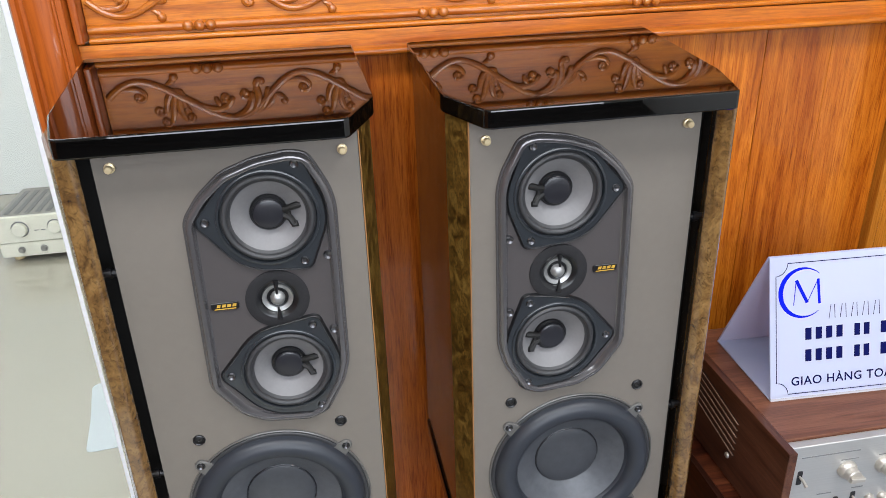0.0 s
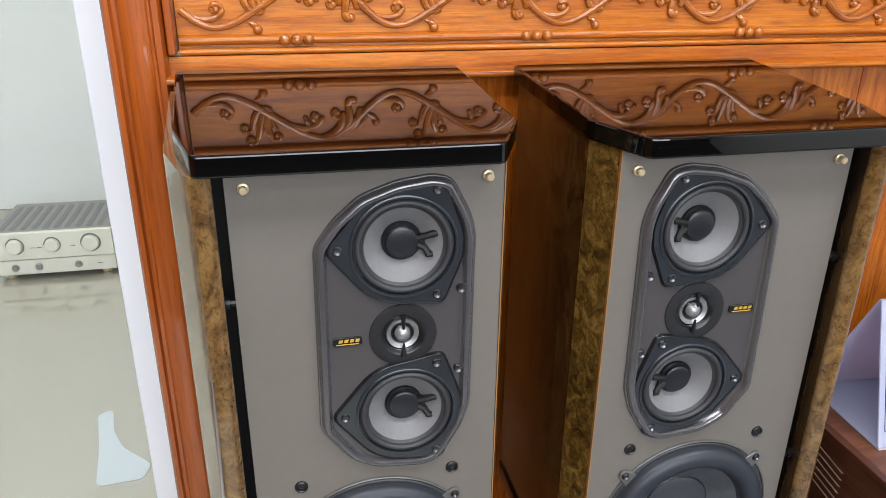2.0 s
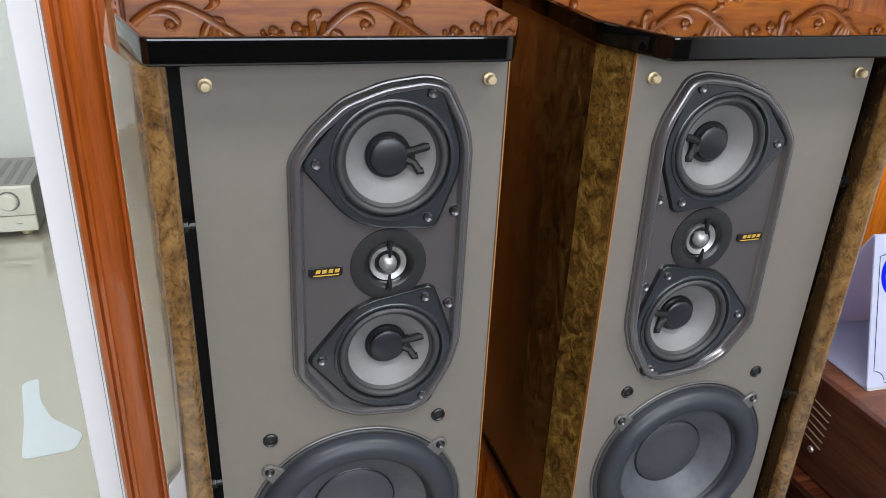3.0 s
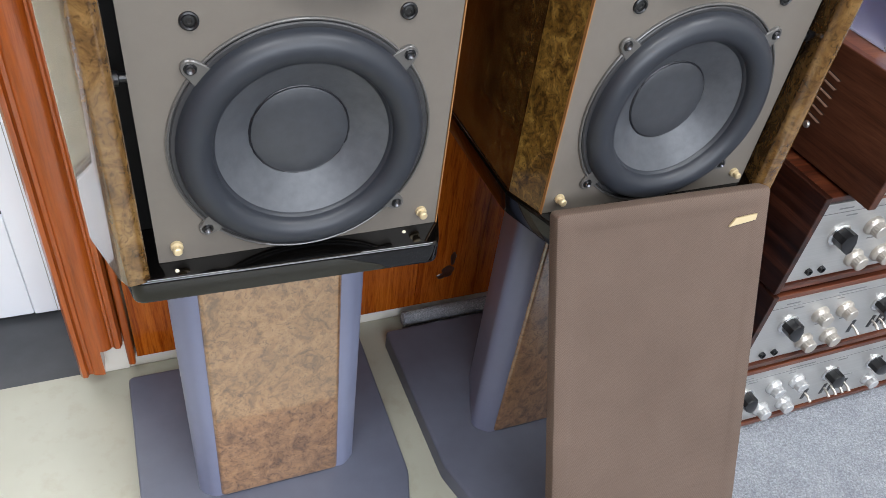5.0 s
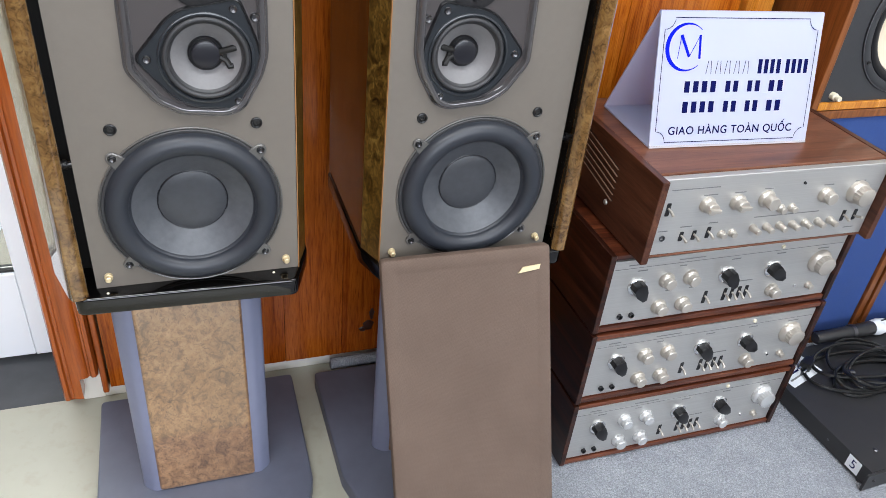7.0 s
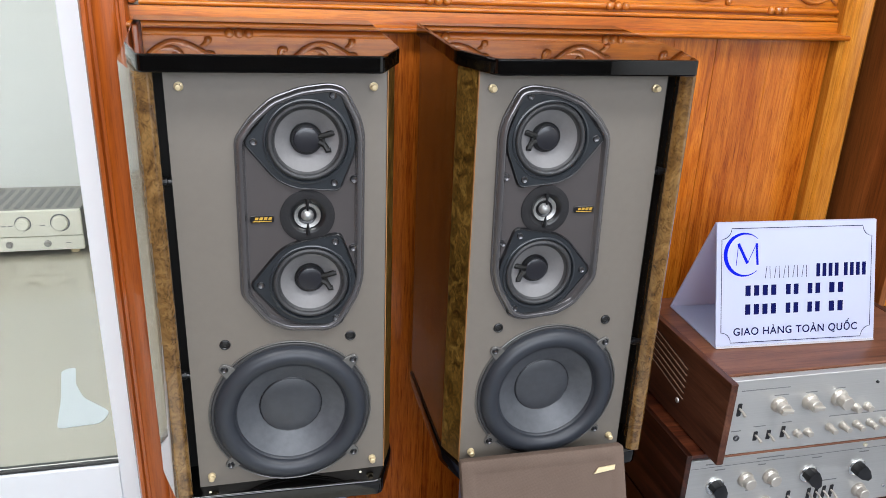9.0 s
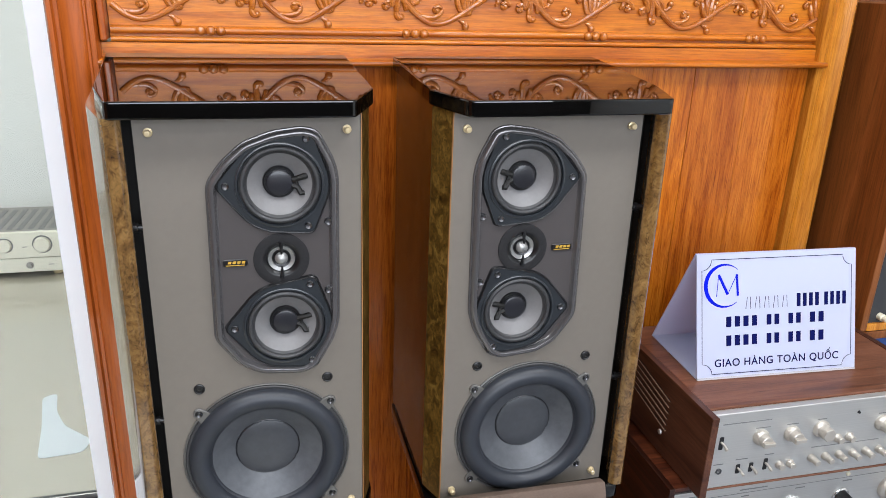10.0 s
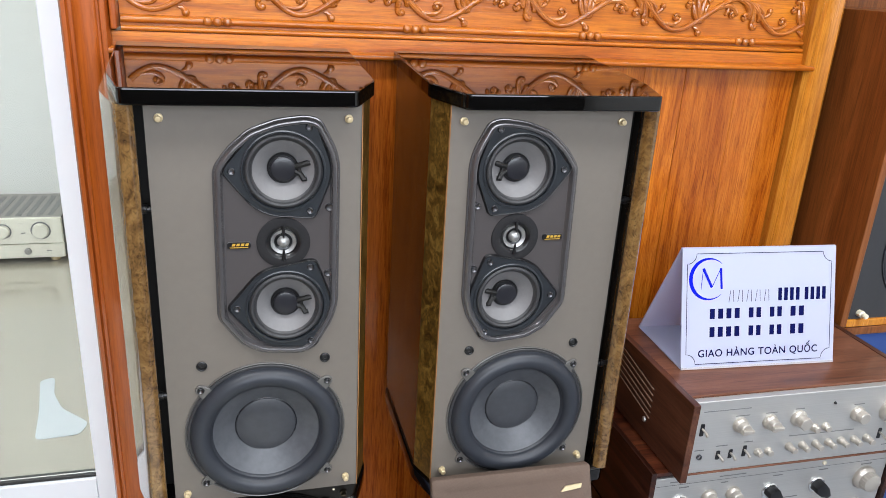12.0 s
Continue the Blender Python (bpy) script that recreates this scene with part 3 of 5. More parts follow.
    leaf((0.160, 0.055), (0.176, 0.048), (0.182, 0.040), (0.185, 0.032), (0.0043, 0.0032))
    # buds on short stalks outside the vine
    leaf((0.034, 0.005), (0.040, 0.004), (0.044, 0.000), (0.045, -0.004), (0.0034, 0.0032), 0.0066)
    leaf((0.186, 0.030), (0.194, 0.032), (0.199, 0.036), (0.199, 0.042), (0.0030, 0.0030), 0.0062)
    for pts, (r0, r1) in pieces:
        p = cl(pts)
        if len(p) > 3 or (len(p) == 3 and len(pts) == 3):
            part("carved_leaf", tube(flat3(p), [r + 0.0018 * math.sin(math.pi * i / (len(p) - 1)) for i, r in enumerate(taper(len(p), r0 * 0.62, r1))], 8, tips=True), M_carve, wall)
    # buds and flower head
    for kx, kz, r in knobs:
        if -0.28 < kx < 0.985:
            part("carved_bud", ball(bmesh.new(), (kx, FY - 0.001, kz), r, 0.9), M_carve, wall)


for k in range(-1, 5):
    scroll_unit(0.001 + PER * k)

# right-hand frame of the panelling and skirting
fp = [(0.997, 1.150), (0.999, 1.128), (1.006, 1.120), (1.014, 1.128), (1.024, 1.130), (1.034, 1.118), (1.048, 1.114), (1.058, 1.122), (1.062, 1.240), (0.997, 1.240)]
structure("trim_frame", prism(fp, 0.0, RH, "z"), M_gilt, "golden moulded timber frame closing the panelling", "trim")
structure("baseboard", box(-0.3035, 0.996, 1.152, 1.176, 0.0, 0.0295, 0.002), M_skirt, "cream painted skirting board", "baseboard")

# door post with grooves
pp = [(-0.374, 1.155), (-0.374, 1.118), (-0.370, 1.112), (-0.364, 1.112), (-0.361, 1.118), (-0.356, 1.118)] + \
     [(-0.3385 - 0.0175 * math.cos(math.pi * i / 10), 1.118 - 0.006 * math.sin(math.pi * i / 10)) for i in range(11)] + \
     [(-0.318, 1.118), (-0.315, 1.113), (-0.308, 1.113), (-0.305, 1.122), (-0.305, 1.30), (-0.374, 1.30)]
foot = [q for q in pp if q[0] <= -0.3387 and q[1] < 1.29] + [(-0.338, 1.1120), (-0.338, 1.30), (-0.374, 1.30)]
structure("skirting_block", box(-0.3450, -0.3040, 1.150, 1.200, 0.0, 0.064, 0.002), M_skirt, "white painted stub of skirting beside the post", "baseboard")
structure("door_post", joined(prism(pp, 0.090, RH, "z"), prism(foot, 0.038, 0.090, "z"), box(-0.373, -0.346, 1.158, 1.299, -0.004, 0.038)), M_post, "red-brown lacquered moulded timber door post", "trim")
structure("trim_strip", box(-0.3035, -0.292, 1.128, 1.178, 0.0297, 1.158, 0.003), M_post, "narrow red-brown timber strip beside the post", "trim")
structure("trim_strip_top", box(-0.3035, -0.293, 1.122, 1.178, 1.197, RH, 0.003), M_post, "narrow timber strip above the rail", "trim")

# glass door in white aluminium
door = thing("door_1", "white aluminium glass door, shut", "door", kind="structure")
DY = 1.330
part("stile", box(-0.449, -0.3745, DY - 0.022, DY + 0.022, 0.006, 2.30, 0.003), M_white, door)
part("jamb_line", box(-0.4125, -0.4115, DY - 0.0226, DY - 0.021, 0.006, 2.30), M_greytop, door)
part("stile", box(-1.60, -1.52, DY - 0.022, DY + 0.022, 0.006, 2.30, 0.003), M_white, door)
part("bottom_rail", box(-1.52, -0.4495, DY - 0.020, DY + 0.020, 0.006, 0.222, 0.003), M_white, door)
part("top_rail", box(-1.52, -0.4495, DY - 0.020, DY + 0.020, 2.18, 2.30, 0.003), M_white, door)
part("seal", box(-1.52, -0.4495, DY - 0.012, DY + 0.012, 0.2225, 0.228), M_seal, door)
pane = part("pane", box(-1.525, -0.447, DY - 0.003, DY + 0.003, 0.2285, 2.185), M_glass, door, "clear glass pane")
pane.visible_shadow = False

# carpet with a curled edge at the wall
carpet = bmesh.new()
nx, ny = 46, 60
grid = [[carpet.verts.new((0.163 + (RX1 - 0.163) * (i / nx) ** 1.6 + 0.0012 * math.sin(j * 1.7) * (i == 0), RY0 + (1.120 - RY0) * j / ny, 0.0045)) for i in range(nx + 1)] for j in range(ny + 1)]
for j in range(ny):
    for i in range(nx):
        carpet.faces.new((grid[j][i], grid[j][i + 1], grid[j + 1][i + 1], grid[j + 1][i]))
back = bmesh.ops.extrude_face_region(carpet, geom=carpet.faces[:])
for v in [g for g in back["geom"] if isinstance(g, bmesh.types.BMVert)]:
    v.co.z -= 0.004
tagged(part("carpet", carpet, M_carpet), "light grey flecked loop-pile carpet", "carpet", "", "structure")
# out of view: dark floor cover added so glossy fronts reflect less light
structure("carpet_back", box(RX0, RX1, RY0, -0.55, 0.0048, 0.0105), M_dark_sheet, "unseen dark sheet on the floor, added to darken reflections", "carpet")
lip = [(1.118, 0.009), (1.108, 0.020), (1.110, 0.034), (1.120, 0.040), (1.130, 0.036), (1.134, 0.022), (1.132, 0.009)]
structure("carpet_edge", prism(rounded(lip, 0.006), 0.163, 0.80, "x", 0.002), M_carpet, "turned-up grey carpet edge along the skirting", "carpet")
structure("floor_tape", box(-0.387, -0.357, 0.763, 0.793, 0.0005, 0.0012), M_tapeline, "square of pale tape stuck on the floor", "tape")


# ---- tower loudspeakers on stands ----
def screw(parent, x, y, z, r=0.0042, mat=None):
    """A cross-head screw whose head faces -y."""
    s = part("screw", joined(lathe([(r * 0.35, -0.0004), (r * 0.8, -0.0018), (r, 0.0), (r, 0.003)], x, z, 14), lathe([(0, -0.0002), (r * 0.36, -0.0004)], x, z, 14)), mat or M_steel, parent)
    s.location.y = y
    return s


def midrange(sp, s, zc):
    """A small driver in a three-lobed frame, with its fork-shaped lead bracket."""
    cx = -0.0325 * s
    zc -= 0.0025
    lobes = [(-0.034, 0.0590), (0.067, 0.001), (-0.034, -0.0550)]
    out = hull([(cx, zc, 0.0625)] + [(cx + s * a, zc + b, 0.0105) for a, b in lobes])
    k = len(out)
    inn = [(cx + 0.0535 * (p[0] - cx) / math.hypot(p[0] - cx, p[1] - zc), zc + 0.0535 * (p[1] - zc) / math.hypot(p[0] - cx, p[1] - zc)) for p in out]
    mid = part("midrange_driver", ring_plate(out, inn, -0.0066, 0.004), M_basket, sp, "small driver in a three-lobed black frame")
    gx, gz = sum(p[0] for p in out) / k, sum(p[1] for p in out) / k
    bm = bmesh.new()
    rings = [[bm.verts.new((gx + (p[0] - gx) * f, yy, gz + (p[1] - gz) * f)) for p in out] for f, yy in ((1.030, -0.0028), (1.018, -0.0040), (1.010, -0.0068), (0.998, -0.0076), (0.984, -0.0074), (0.976, -0.0064))]
    for r0, r1 in zip(rings, rings[1:]):
        for i in range(k):
            bm.faces.new((r0[i], r0[(i + 1) % k], r1[(i + 1) % k], r1[i]))
    bmesh.ops.recalc_face_normals(bm, faces=bm.faces[:])
    part("frame_lip", bm, M_black, mid)
    part("gasket_ring", lathe([(0.0560, -0.0062), (0.0556, -0.0080), (0.0545, -0.0086), (0.0530, -0.0086), (0.0522, -0.0070), (0.0518, -0.0040)], cx, zc, 64), M_basket, mid)
    part("surround", lathe([(0.0520, -0.0040), (0.0512, -0.0046)] + [(0.0472 + 0.0036 * math.cos(math.pi * i / 8), -0.0046 - 0.0048 * math.sin(math.pi * i / 8)) for i in range(9)] + [(0.0425, -0.0036), (0.0408, -0.0018)], cx, zc, 64), M_surround, mid)
    part("cone", lathe([(0.0412, -0.0020), (0.033, 0.0050), (0.0165, 0.0175)], cx, zc, 56), M_cone, mid)
    part("dust_cap", lathe([(0.0172, 0.0165), (0.0171, 0.0068), (0.0162, 0.0058), (0.0150, 0.0054), (0.009, 0.0046), (0.0, 0.0042)], cx, zc, 40), M_midcap, mid)
    part("cap_ring", lathe([(0.0172, 0.0175), (0.0212, 0.0145), (0.0208, 0.0110), (0.0190, 0.0092), (0.0172, 0.0092)], cx, zc, 40), M_black, mid)
    bm = bmesh.new()
    for dz0, dz1, dx in ((0.005, 0.0085, -0.036), (-0.007, -0.014, -0.031)):
        pts = [(cx + s * (-0.0165), 0.009, zc + dz0 * 0.6), (cx + s * -0.023, 0.0065, zc + dz0), (cx + s * (dx + 0.004), 0.004, zc + dz1), (cx + s * dx, 0.003, zc + dz1 + 0.001)]
        tube(pts, [0.0042, 0.0038, 0.0042, 0.0034], 8, bm)
    tube([(cx + s * -0.020, 0.009, zc + 0.007), (cx + s * -0.022, 0.008, zc - 0.008)], 0.003, 8, bm)
    part("lead_bracket", bm, M_recess, mid)
    for a, b in lobes:
        screw(mid, cx + s * a, -0.0068, zc + b, 0.0050)
    return mid


def tower(name, s, x, y, rz, label):
    """A tower loudspeaker; s = 1 has its open wing on the right, -1 on the left."""
    sp = thing(name, label, "loudspeaker", pose(x, y, 0, 0, 0, rz), "pair of tower loudspeakers")
    ms = lambda pts: [(s * a, b) for a, b in (pts if s > 0 else pts[::-1])]
    shear = lambda bm: [setattr(v.co, "z", v.co.z + 0.050 * (v.co.y + 0.04)) for v in bm.verts if v.co.z > 1.0] and bm
    cap = rounded(ms([(-0.126, -0.037), (-0.160, 0.038), (-0.158, 0.308), (0.205, 0.318), (0.184, 0.054), (0.160, -0.036)]), 0.008, 4)
    tp = part("top", shear(prism(cap, 1.1415, 1.1630, "z", 0.0025, 3)), M_lacquer, sp, "black piano-lacquered sloping top")
    tp.data.set_sharp_from_angle(angle=radians(8))
    low = rounded(ms([(-0.130, -0.032), (-0.158, 0.045), (-0.156, 0.300), (0.196, 0.306), (0.180, 0.056), (0.162, -0.022)]), 0.010, 4)
    bot = part("bottom", prism(low, 0.5045, 0.5325, "z", 0.004, 3), M_lacquer, sp, "black piano-lacquered bottom slab")
    for a, b in ((0.122, -0.014), (-0.100, -0.008)):
        part("peg_mark", lathe([(0, 0.5336), (0.0016, 0.5336), (0.0022, 0.5322)], s * a, b, 10, "z"), M_cream, bot)
    # body: core, inner veneered side, edge strip, outer wing
    core = ms([(-0.140, 0.048), (-0.148, 0.052), (-0.146, 0.290), (0.150, 0.296), (0.138, 0.060), (0.137, 0.048)])
    part("reveal", box(*sorted((s * 0.1300, s * 0.1364)), 0.0117, 0.049, 0.533, 1.143), M_recess, sp)
    part("cabinet", shear(prism(core, 0.5326, 1.1414, "z")), M_recess, sp)
    chamfer = ms([(-0.1375, 0.0015), (-0.1545, 0.046), (-0.1485, 0.046), (-0.134, 0.012)])
    part("corner_panel", shear(prism(chamfer, 0.5328, 1.1412, "z")), M_burl, sp, "mottled burl veneered corner")
    # same burl as the corner, its shade painted in
    side = ms([(-0.1545, 0.0463), (-0.1525, 0.296), (-0.1465, 0.296), (-0.1485, 0.0463)])
    part("side_panel", shear(prism(side, 0.5328, 1.1412, "z")), M_burl_shaded, sp, "glossy burl veneered side panel, shade put into its colour")
    part("edge_strip", box(*sorted((s * -0.1382, s * -0.1370)), -0.0012, 0.003, 0.533, 1.143), M_edge, sp)
    wing = rounded(ms([(0.1445, -0.016), (0.1510, -0.024), (0.1640, -0.026), (0.1705, -0.016), (0.194, 0.052), (0.212, 0.300), (0.196, 0.300), (0.176, 0.052)]), [0.004, 0.004, 0.005, 0.008, 0.02, 0.002, 0.002, 0.02], 5)
    part("wing_panel", shear(prism(wing, 0.533, 1.1410, "z")), M_burl_edge, sp, "polished burl wood wing panel")
    # added dark sheet: shade on the wing's inner burl face
    inner_shade = ms([(0.1585, 0.016), (0.1622, 0.015), (0.1765, 0.052), (0.195, 0.290), (0.190, 0.290), (0.169, 0.052)])
    part("wing_back", box(*sorted((s * 0.1360, s * 0.1800)), 0.052, 0.060, 0.533, 1.143), M_recess, sp)
    part("wing_liner", shear(prism(inner_shade, 0.533, 1.1410, "z")), M_burl_shaded, sp)
    for z in (1.0, 0.72):
        st = part("standoff", lathe([(0.0, 0.1366), (0.0038, 0.1366), (0.0038, 0.1420), (0.0062, 0.1425), (0.0062, 0.1475), (0.0040, 0.1480), (0.0040, 0.160)], 0, 0, 14, "z"), M_black, sp)
        st.matrix_basis = Matrix.Translation((0, 0.006, z)) @ Euler((0, radians(90 * s), 0)).to_matrix().to_4x4()
    u = [(0.059, 1.056), (0.040, 1.083), (0.012, 1.108), (-0.025, 1.1215), (-0.063, 1.1265), (-0.083, 1.121), (-0.103, 1.082), (-0.108, 1.060),
         (-0.106, 0.856), (-0.098, 0.828), (-0.074, 0.786), (-0.053, 0.777), (0.003, 0.782), (0.032, 0.798), (0.062, 0.840)]
    out = rounded([(s * a, b) for a, b in u], 0.010, 5)
    c = (s * -0.026, 0.953)

    def inset(pts, d):
        res = []
        for i in range(len(pts)):
            a, b = Vector(pts[i - 1]), Vector(pts[(i + 1) % len(pts)])
            t = (b - a).normalized()
            nrm = Vector((-t.y, t.x))
            p = Vector(pts[i])
            if nrm.dot(Vector(c) - p) < 0:
                nrm = -nrm
            res.append(tuple(p + nrm * d))
        return res
    # front
    holes = [inset(out, 0.006), circle(0, 0.6485, 0.108, 96)]
    part("baffle", plate_holes([(-0.1365, 0.5328), (0.1365, 0.5328), (0.1365, 1.1428), (-0.1365, 1.1428)], holes, 0.0, 0.0115), M_baffle, sp, "taupe painted front baffle")
    for a in (-0.119, 0.119):
        for z in (1.121, 0.551):
            part("grille_pin", lathe([(0, -0.0115), (0.0032, -0.0112), (0.0042, -0.0098), (0.0042, -0.0070), (0.0034, -0.0062), (0.0034, -0.0042), (0.0056, -0.0034), (0.0056, 0.001)], a, z, 16), M_brass, sp)
    for a in (-0.087, 0.087):
        so = part("socket", lathe([(0.0046, 0.0002), (0.0050, -0.0014), (0.0062, -0.0022), (0.0074, -0.0016), (0.0078, 0.001)], a, 0.766, 24), M_black, sp)
        part("socket_hole", lathe([(0.0, -0.0003), (0.0018, -0.0004), (0.0022, -0.0010), (0.0030, -0.0010), (0.0048, -0.0003)], a, 0.766, 20), M_recess, so)
    # moulded plate carrying the small drivers
    rows = [(0.0, 0.001), (0.0001, -0.0022), (0.0008, -0.0032), (0.0022, -0.0034), (0.0027, -0.0056), (0.0038, -0.0080), (0.0056, -0.0096), (0.0080, -0.0102), (0.0102, -0.0094), (0.0116, -0.0070), (0.0126, -0.0040), (0.0138, -0.0031)]
    bm = bmesh.new()
    rings = [[bm.verts.new((p[0], yy, p[1])) for p in inset(out, d)] for d, yy in rows]
    for a, b in zip(rings, rings[1:]):
        for i in range(len(a)):
            bm.faces.new((a[i], a[(i + 1) % len(a)], b[(i + 1) % len(a)], b[i]))
    plate = part("driver_plate", bm, M_rim, sp, "dark glossy moulded rim")
    part("plate_face", plate_holes(inset(out, 0.0134), [circle(s * -0.0325, 1.0515, 0.0545), circle(s * -0.0325, 0.8545, 0.0545), circle(s * -0.0305, 0.9505, 0.0246)], -0.0030, -0.0008), M_plate, plate)
    for a, z in ((-0.0925, 1.000), (-0.091, 0.903)):
        screw(plate, s * a, -0.0055, z, 0.0052, M_steel)
    midrange(sp, s, 1.054)
    midrange(sp, s, 0.857)
    # tweeter
    tx, tz = s * -0.0305, 0.9505
    tw = part("tweeter", lathe([(0.0362, -0.002), (0.0362, -0.0046), (0.0345, -0.0054), (0.0260, -0.0054), (0.0235, -0.0048)], tx, tz, 56), M_felt, sp, "black felt-ringed tweeter with silver dome")
    part("horn", lathe([(0.0240, -0.0050), (0.0205, -0.0035), (0.0180, 0.0005)], tx, tz, 48), M_black, tw)
    part("mesh_ring", lathe([(0.0182, 0.0004), (0.0172, -0.0022), (0.0128, 0.0000), (0.0122, 0.0016)], tx, tz, 48), M_dome, tw)
    part("throat", lathe([(0.0124, 0.0014), (0.0098, 0.0022), (0.0084, 0.0005)], tx, tz, 36), M_black, tw)
    part("dome", lathe([(0.0086, 0.001), (0.0080, -0.0034), (0.0056, -0.0062), (0.0028, -0.0074), (0, -0.0078)], tx, tz, 32), M_dome, tw)
    for d in (1, -1):
        part("bridge", tube([(tx, -0.0058, tz + d * 0.0245), (tx, -0.0072, tz + d * 0.0165), (tx, -0.0086, tz + d * 0.0085)], [0.0032, 0.0022, 0.0012], 8), M_black, tw)
    # badge: a plain plate with bars
    bx = s * 0.0285
    bd = part("badge", prism(rounded([(bx - 0.0155, 0.944), (bx + 0.0155, 0.944), (bx + 0.0155, 0.9535), (bx - 0.0155, 0.9535)], 0.0035), -0.0052, -0.002, "y", 0.0004, 1), M_black, sp, "black badge with yellow bars")
    for i in range(4):
        a = bx - 0.0095 + i * 0.0058
        part("badge_bar", prism([(a, 0.9482), (a + 0.0040, 0.9482), (a + 0.0050, 0.9516), (a + 0.0010, 0.9516)], -0.0058, -0.005, "y"), M_yellow, bd)
    part("badge_line", box(bx - 0.012, bx + 0.012, -0.0057, -0.005, 0.9454, 0.9464), M_yellow, bd)
    # woofer
    wz = 0.6485
    ears = [(0.088, 0.078), (-0.088, 0.078), (0.086, -0.076), (-0.086, -0.076)]
    wf = part("woofer", lathe([(0.1140, 0.001), (0.1138, -0.0022), (0.1126, -0.0034), (0.1100, -0.0036), (0.1075, -0.0026)], 0, wz, 96), M_surround, sp, "large bass driver with a rubber surround")
    part("gasket", lathe([(0.1172, 0.0006), (0.1170, -0.0026), (0.1160, -0.0032), (0.1150, -0.0026), (0.1146, -0.0006), (0.1132, -0.0006)], 0, wz, 96), M_ear, wf)
    for a, b in ears:
        ang = math.atan2(b, a)
        ex, ez = 0.1205 * math.cos(ang), 0.1205 * math.sin(ang)
        hl = hull([(ex, wz + ez, 0.0078), (ex * 0.90, wz + ez * 0.90, 0.0105)], 24)
        part("ear", prism(hl, -0.0040, 0.0008, "y", 0.001, 1), M_ear, wf)
        part("ear_hole", lathe([(0.0054, -0.0038), (0.0048, -0.0045), (0.0, -0.0045)], ex, wz + ez, 18), M_black, wf)
        screw(wf, ex, -0.0046, wz + ez, 0.0040)
    part("surround", lathe([(0.1095, -0.0036)] + [(0.0945 + 0.0145 * math.cos(math.pi * i / 12), -0.0050 - 0.0125 * math.sin(math.pi * i / 12)) for i in range(13)] + [(0.0785, -0.0035), (0.0775, -0.001)], 0, wz, 96), M_rubber, wf)
    part("cone", lathe([(0.0780, -0.0010), (0.060, 0.0105), (0.0430, 0.0215)], 0, wz, 96), M_wcone, wf)
    part("dust_cap", lathe([(0.0448, 0.0214), (0.0442, 0.0182), (0.0428, 0.0175), (0.030, 0.0155), (0.015, 0.0145), (0.0, 0.0142)], 0, wz, 72), M_cap, wf)
    part("glue_ring", tube([(0.0452 * math.cos(2 * math.pi * i / 60), 0.0196 + 0.0004 * math.sin(i * 2.3), wz + 0.0452 * math.sin(2 * math.pi * i / 60)) for i in range(61)], [0.0007 + 0.0005 * math.sin(i * 1.9) ** 2 for i in range(61)], 6), M_midcap, wf)
    return sp


def stand(x, s, y0, col_x, label):
    """A floor stand: chamfered base, veneered column with round grey edges, top plate."""
    st = thing("speaker_stand", label, "stand", pose(x, y0, 0), "pair of speaker stands")
    plan = rounded([(-0.158, 0.0), (0.158, 0.0), (0.187, 0.098), (0.190, 0.385), (-0.190, 0.385), (-0.187, 0.098)], 0.010, 4)
    part("base", prism(plan, 0.0006, 0.034, "z", 0.005, 3, True), M_base, st, "grey painted chamfered base")
    c = col_x
    def lean(bm, k):
        for v in bm.verts:
            v.co.x = c + (v.co.x - c) * (1 - k * (v.co.z - 0.034) / 0.47)
        return bm
    for d in (-1, 1):
        xs = [(c + d * 0.115, 0.152), (c + d * 0.076, 0.255), (c + d * 0.060, 0.255), (c + d * 0.066, 0.136), (c + d * 0.092, 0.133)]
        part("column_side", lean(prism(rounded(xs, [0.018, 0.010, 0.003, 0.002, 0.008], 6), 0.034, 0.5040, "z"), 0.0), M_stand, st)
    part("column_panel", lean(box(c - 0.0845, c + 0.0825, 0.1305, 0.150, 0.0345, 0.5040, 0.006, 4), 0.045), M_burl_pale, st, "pale brown burl front panel")
    part("column_back", lean(box(c - 0.060, c + 0.060, 0.152, 0.250, 0.0345, 0.5040), 0.13), M_stand, st)
    return st


tower("tower_loudspeaker", -1, -0.0890, 0.7950, 0.3, "tower loudspeaker with taupe baffle and burl wing, grille taken off")
tower("tower_loudspeaker", 1, 0.3047, 0.7850, 0.6, "tower loudspeaker with taupe baffle and burl side, grille leaning before it")
stand(-0.1165, -1, 0.716, 0.003, "grey speaker stand with pale burl column on cream floor")
stand(0.311, 1, 0.708, -0.004, "grey speaker stand with burl column on grey carpet")

# grille taken off, leaning on the right-hand loudspeaker
grille = thing("speaker_grille", "brown cloth speaker grille leaning upright against a loudspeaker", "grille")
GL = 0.606
tilt = math.atan2(0.222, 0.563)
gm = Matrix.Translation((0.296, 0.513, 0.0055)) @ Euler((-tilt, 0, radians(-4.5))).to_matrix().to_4x4() @ Euler((0, radians(-2.4), 0)).to_matrix().to_4x4()
grille.matrix_basis = gm
cloth = bmesh.new()
loops = []
for d, yy in ((0.0, 0.012), (0.0, -0.002), (0.0012, -0.0046), (0.0040, -0.0060), (0.0175, -0.0060), (0.0205, -0.0050), (0.0240, -0.0047)):
    loops.append([cloth.verts.new((px, yy, pz)) for px, pz in rounded([(-0.131 + d, d), (0.131 - d, d), (0.131 - d, GL - d), (-0.131 + d, GL - d)], 0.006, 4)])
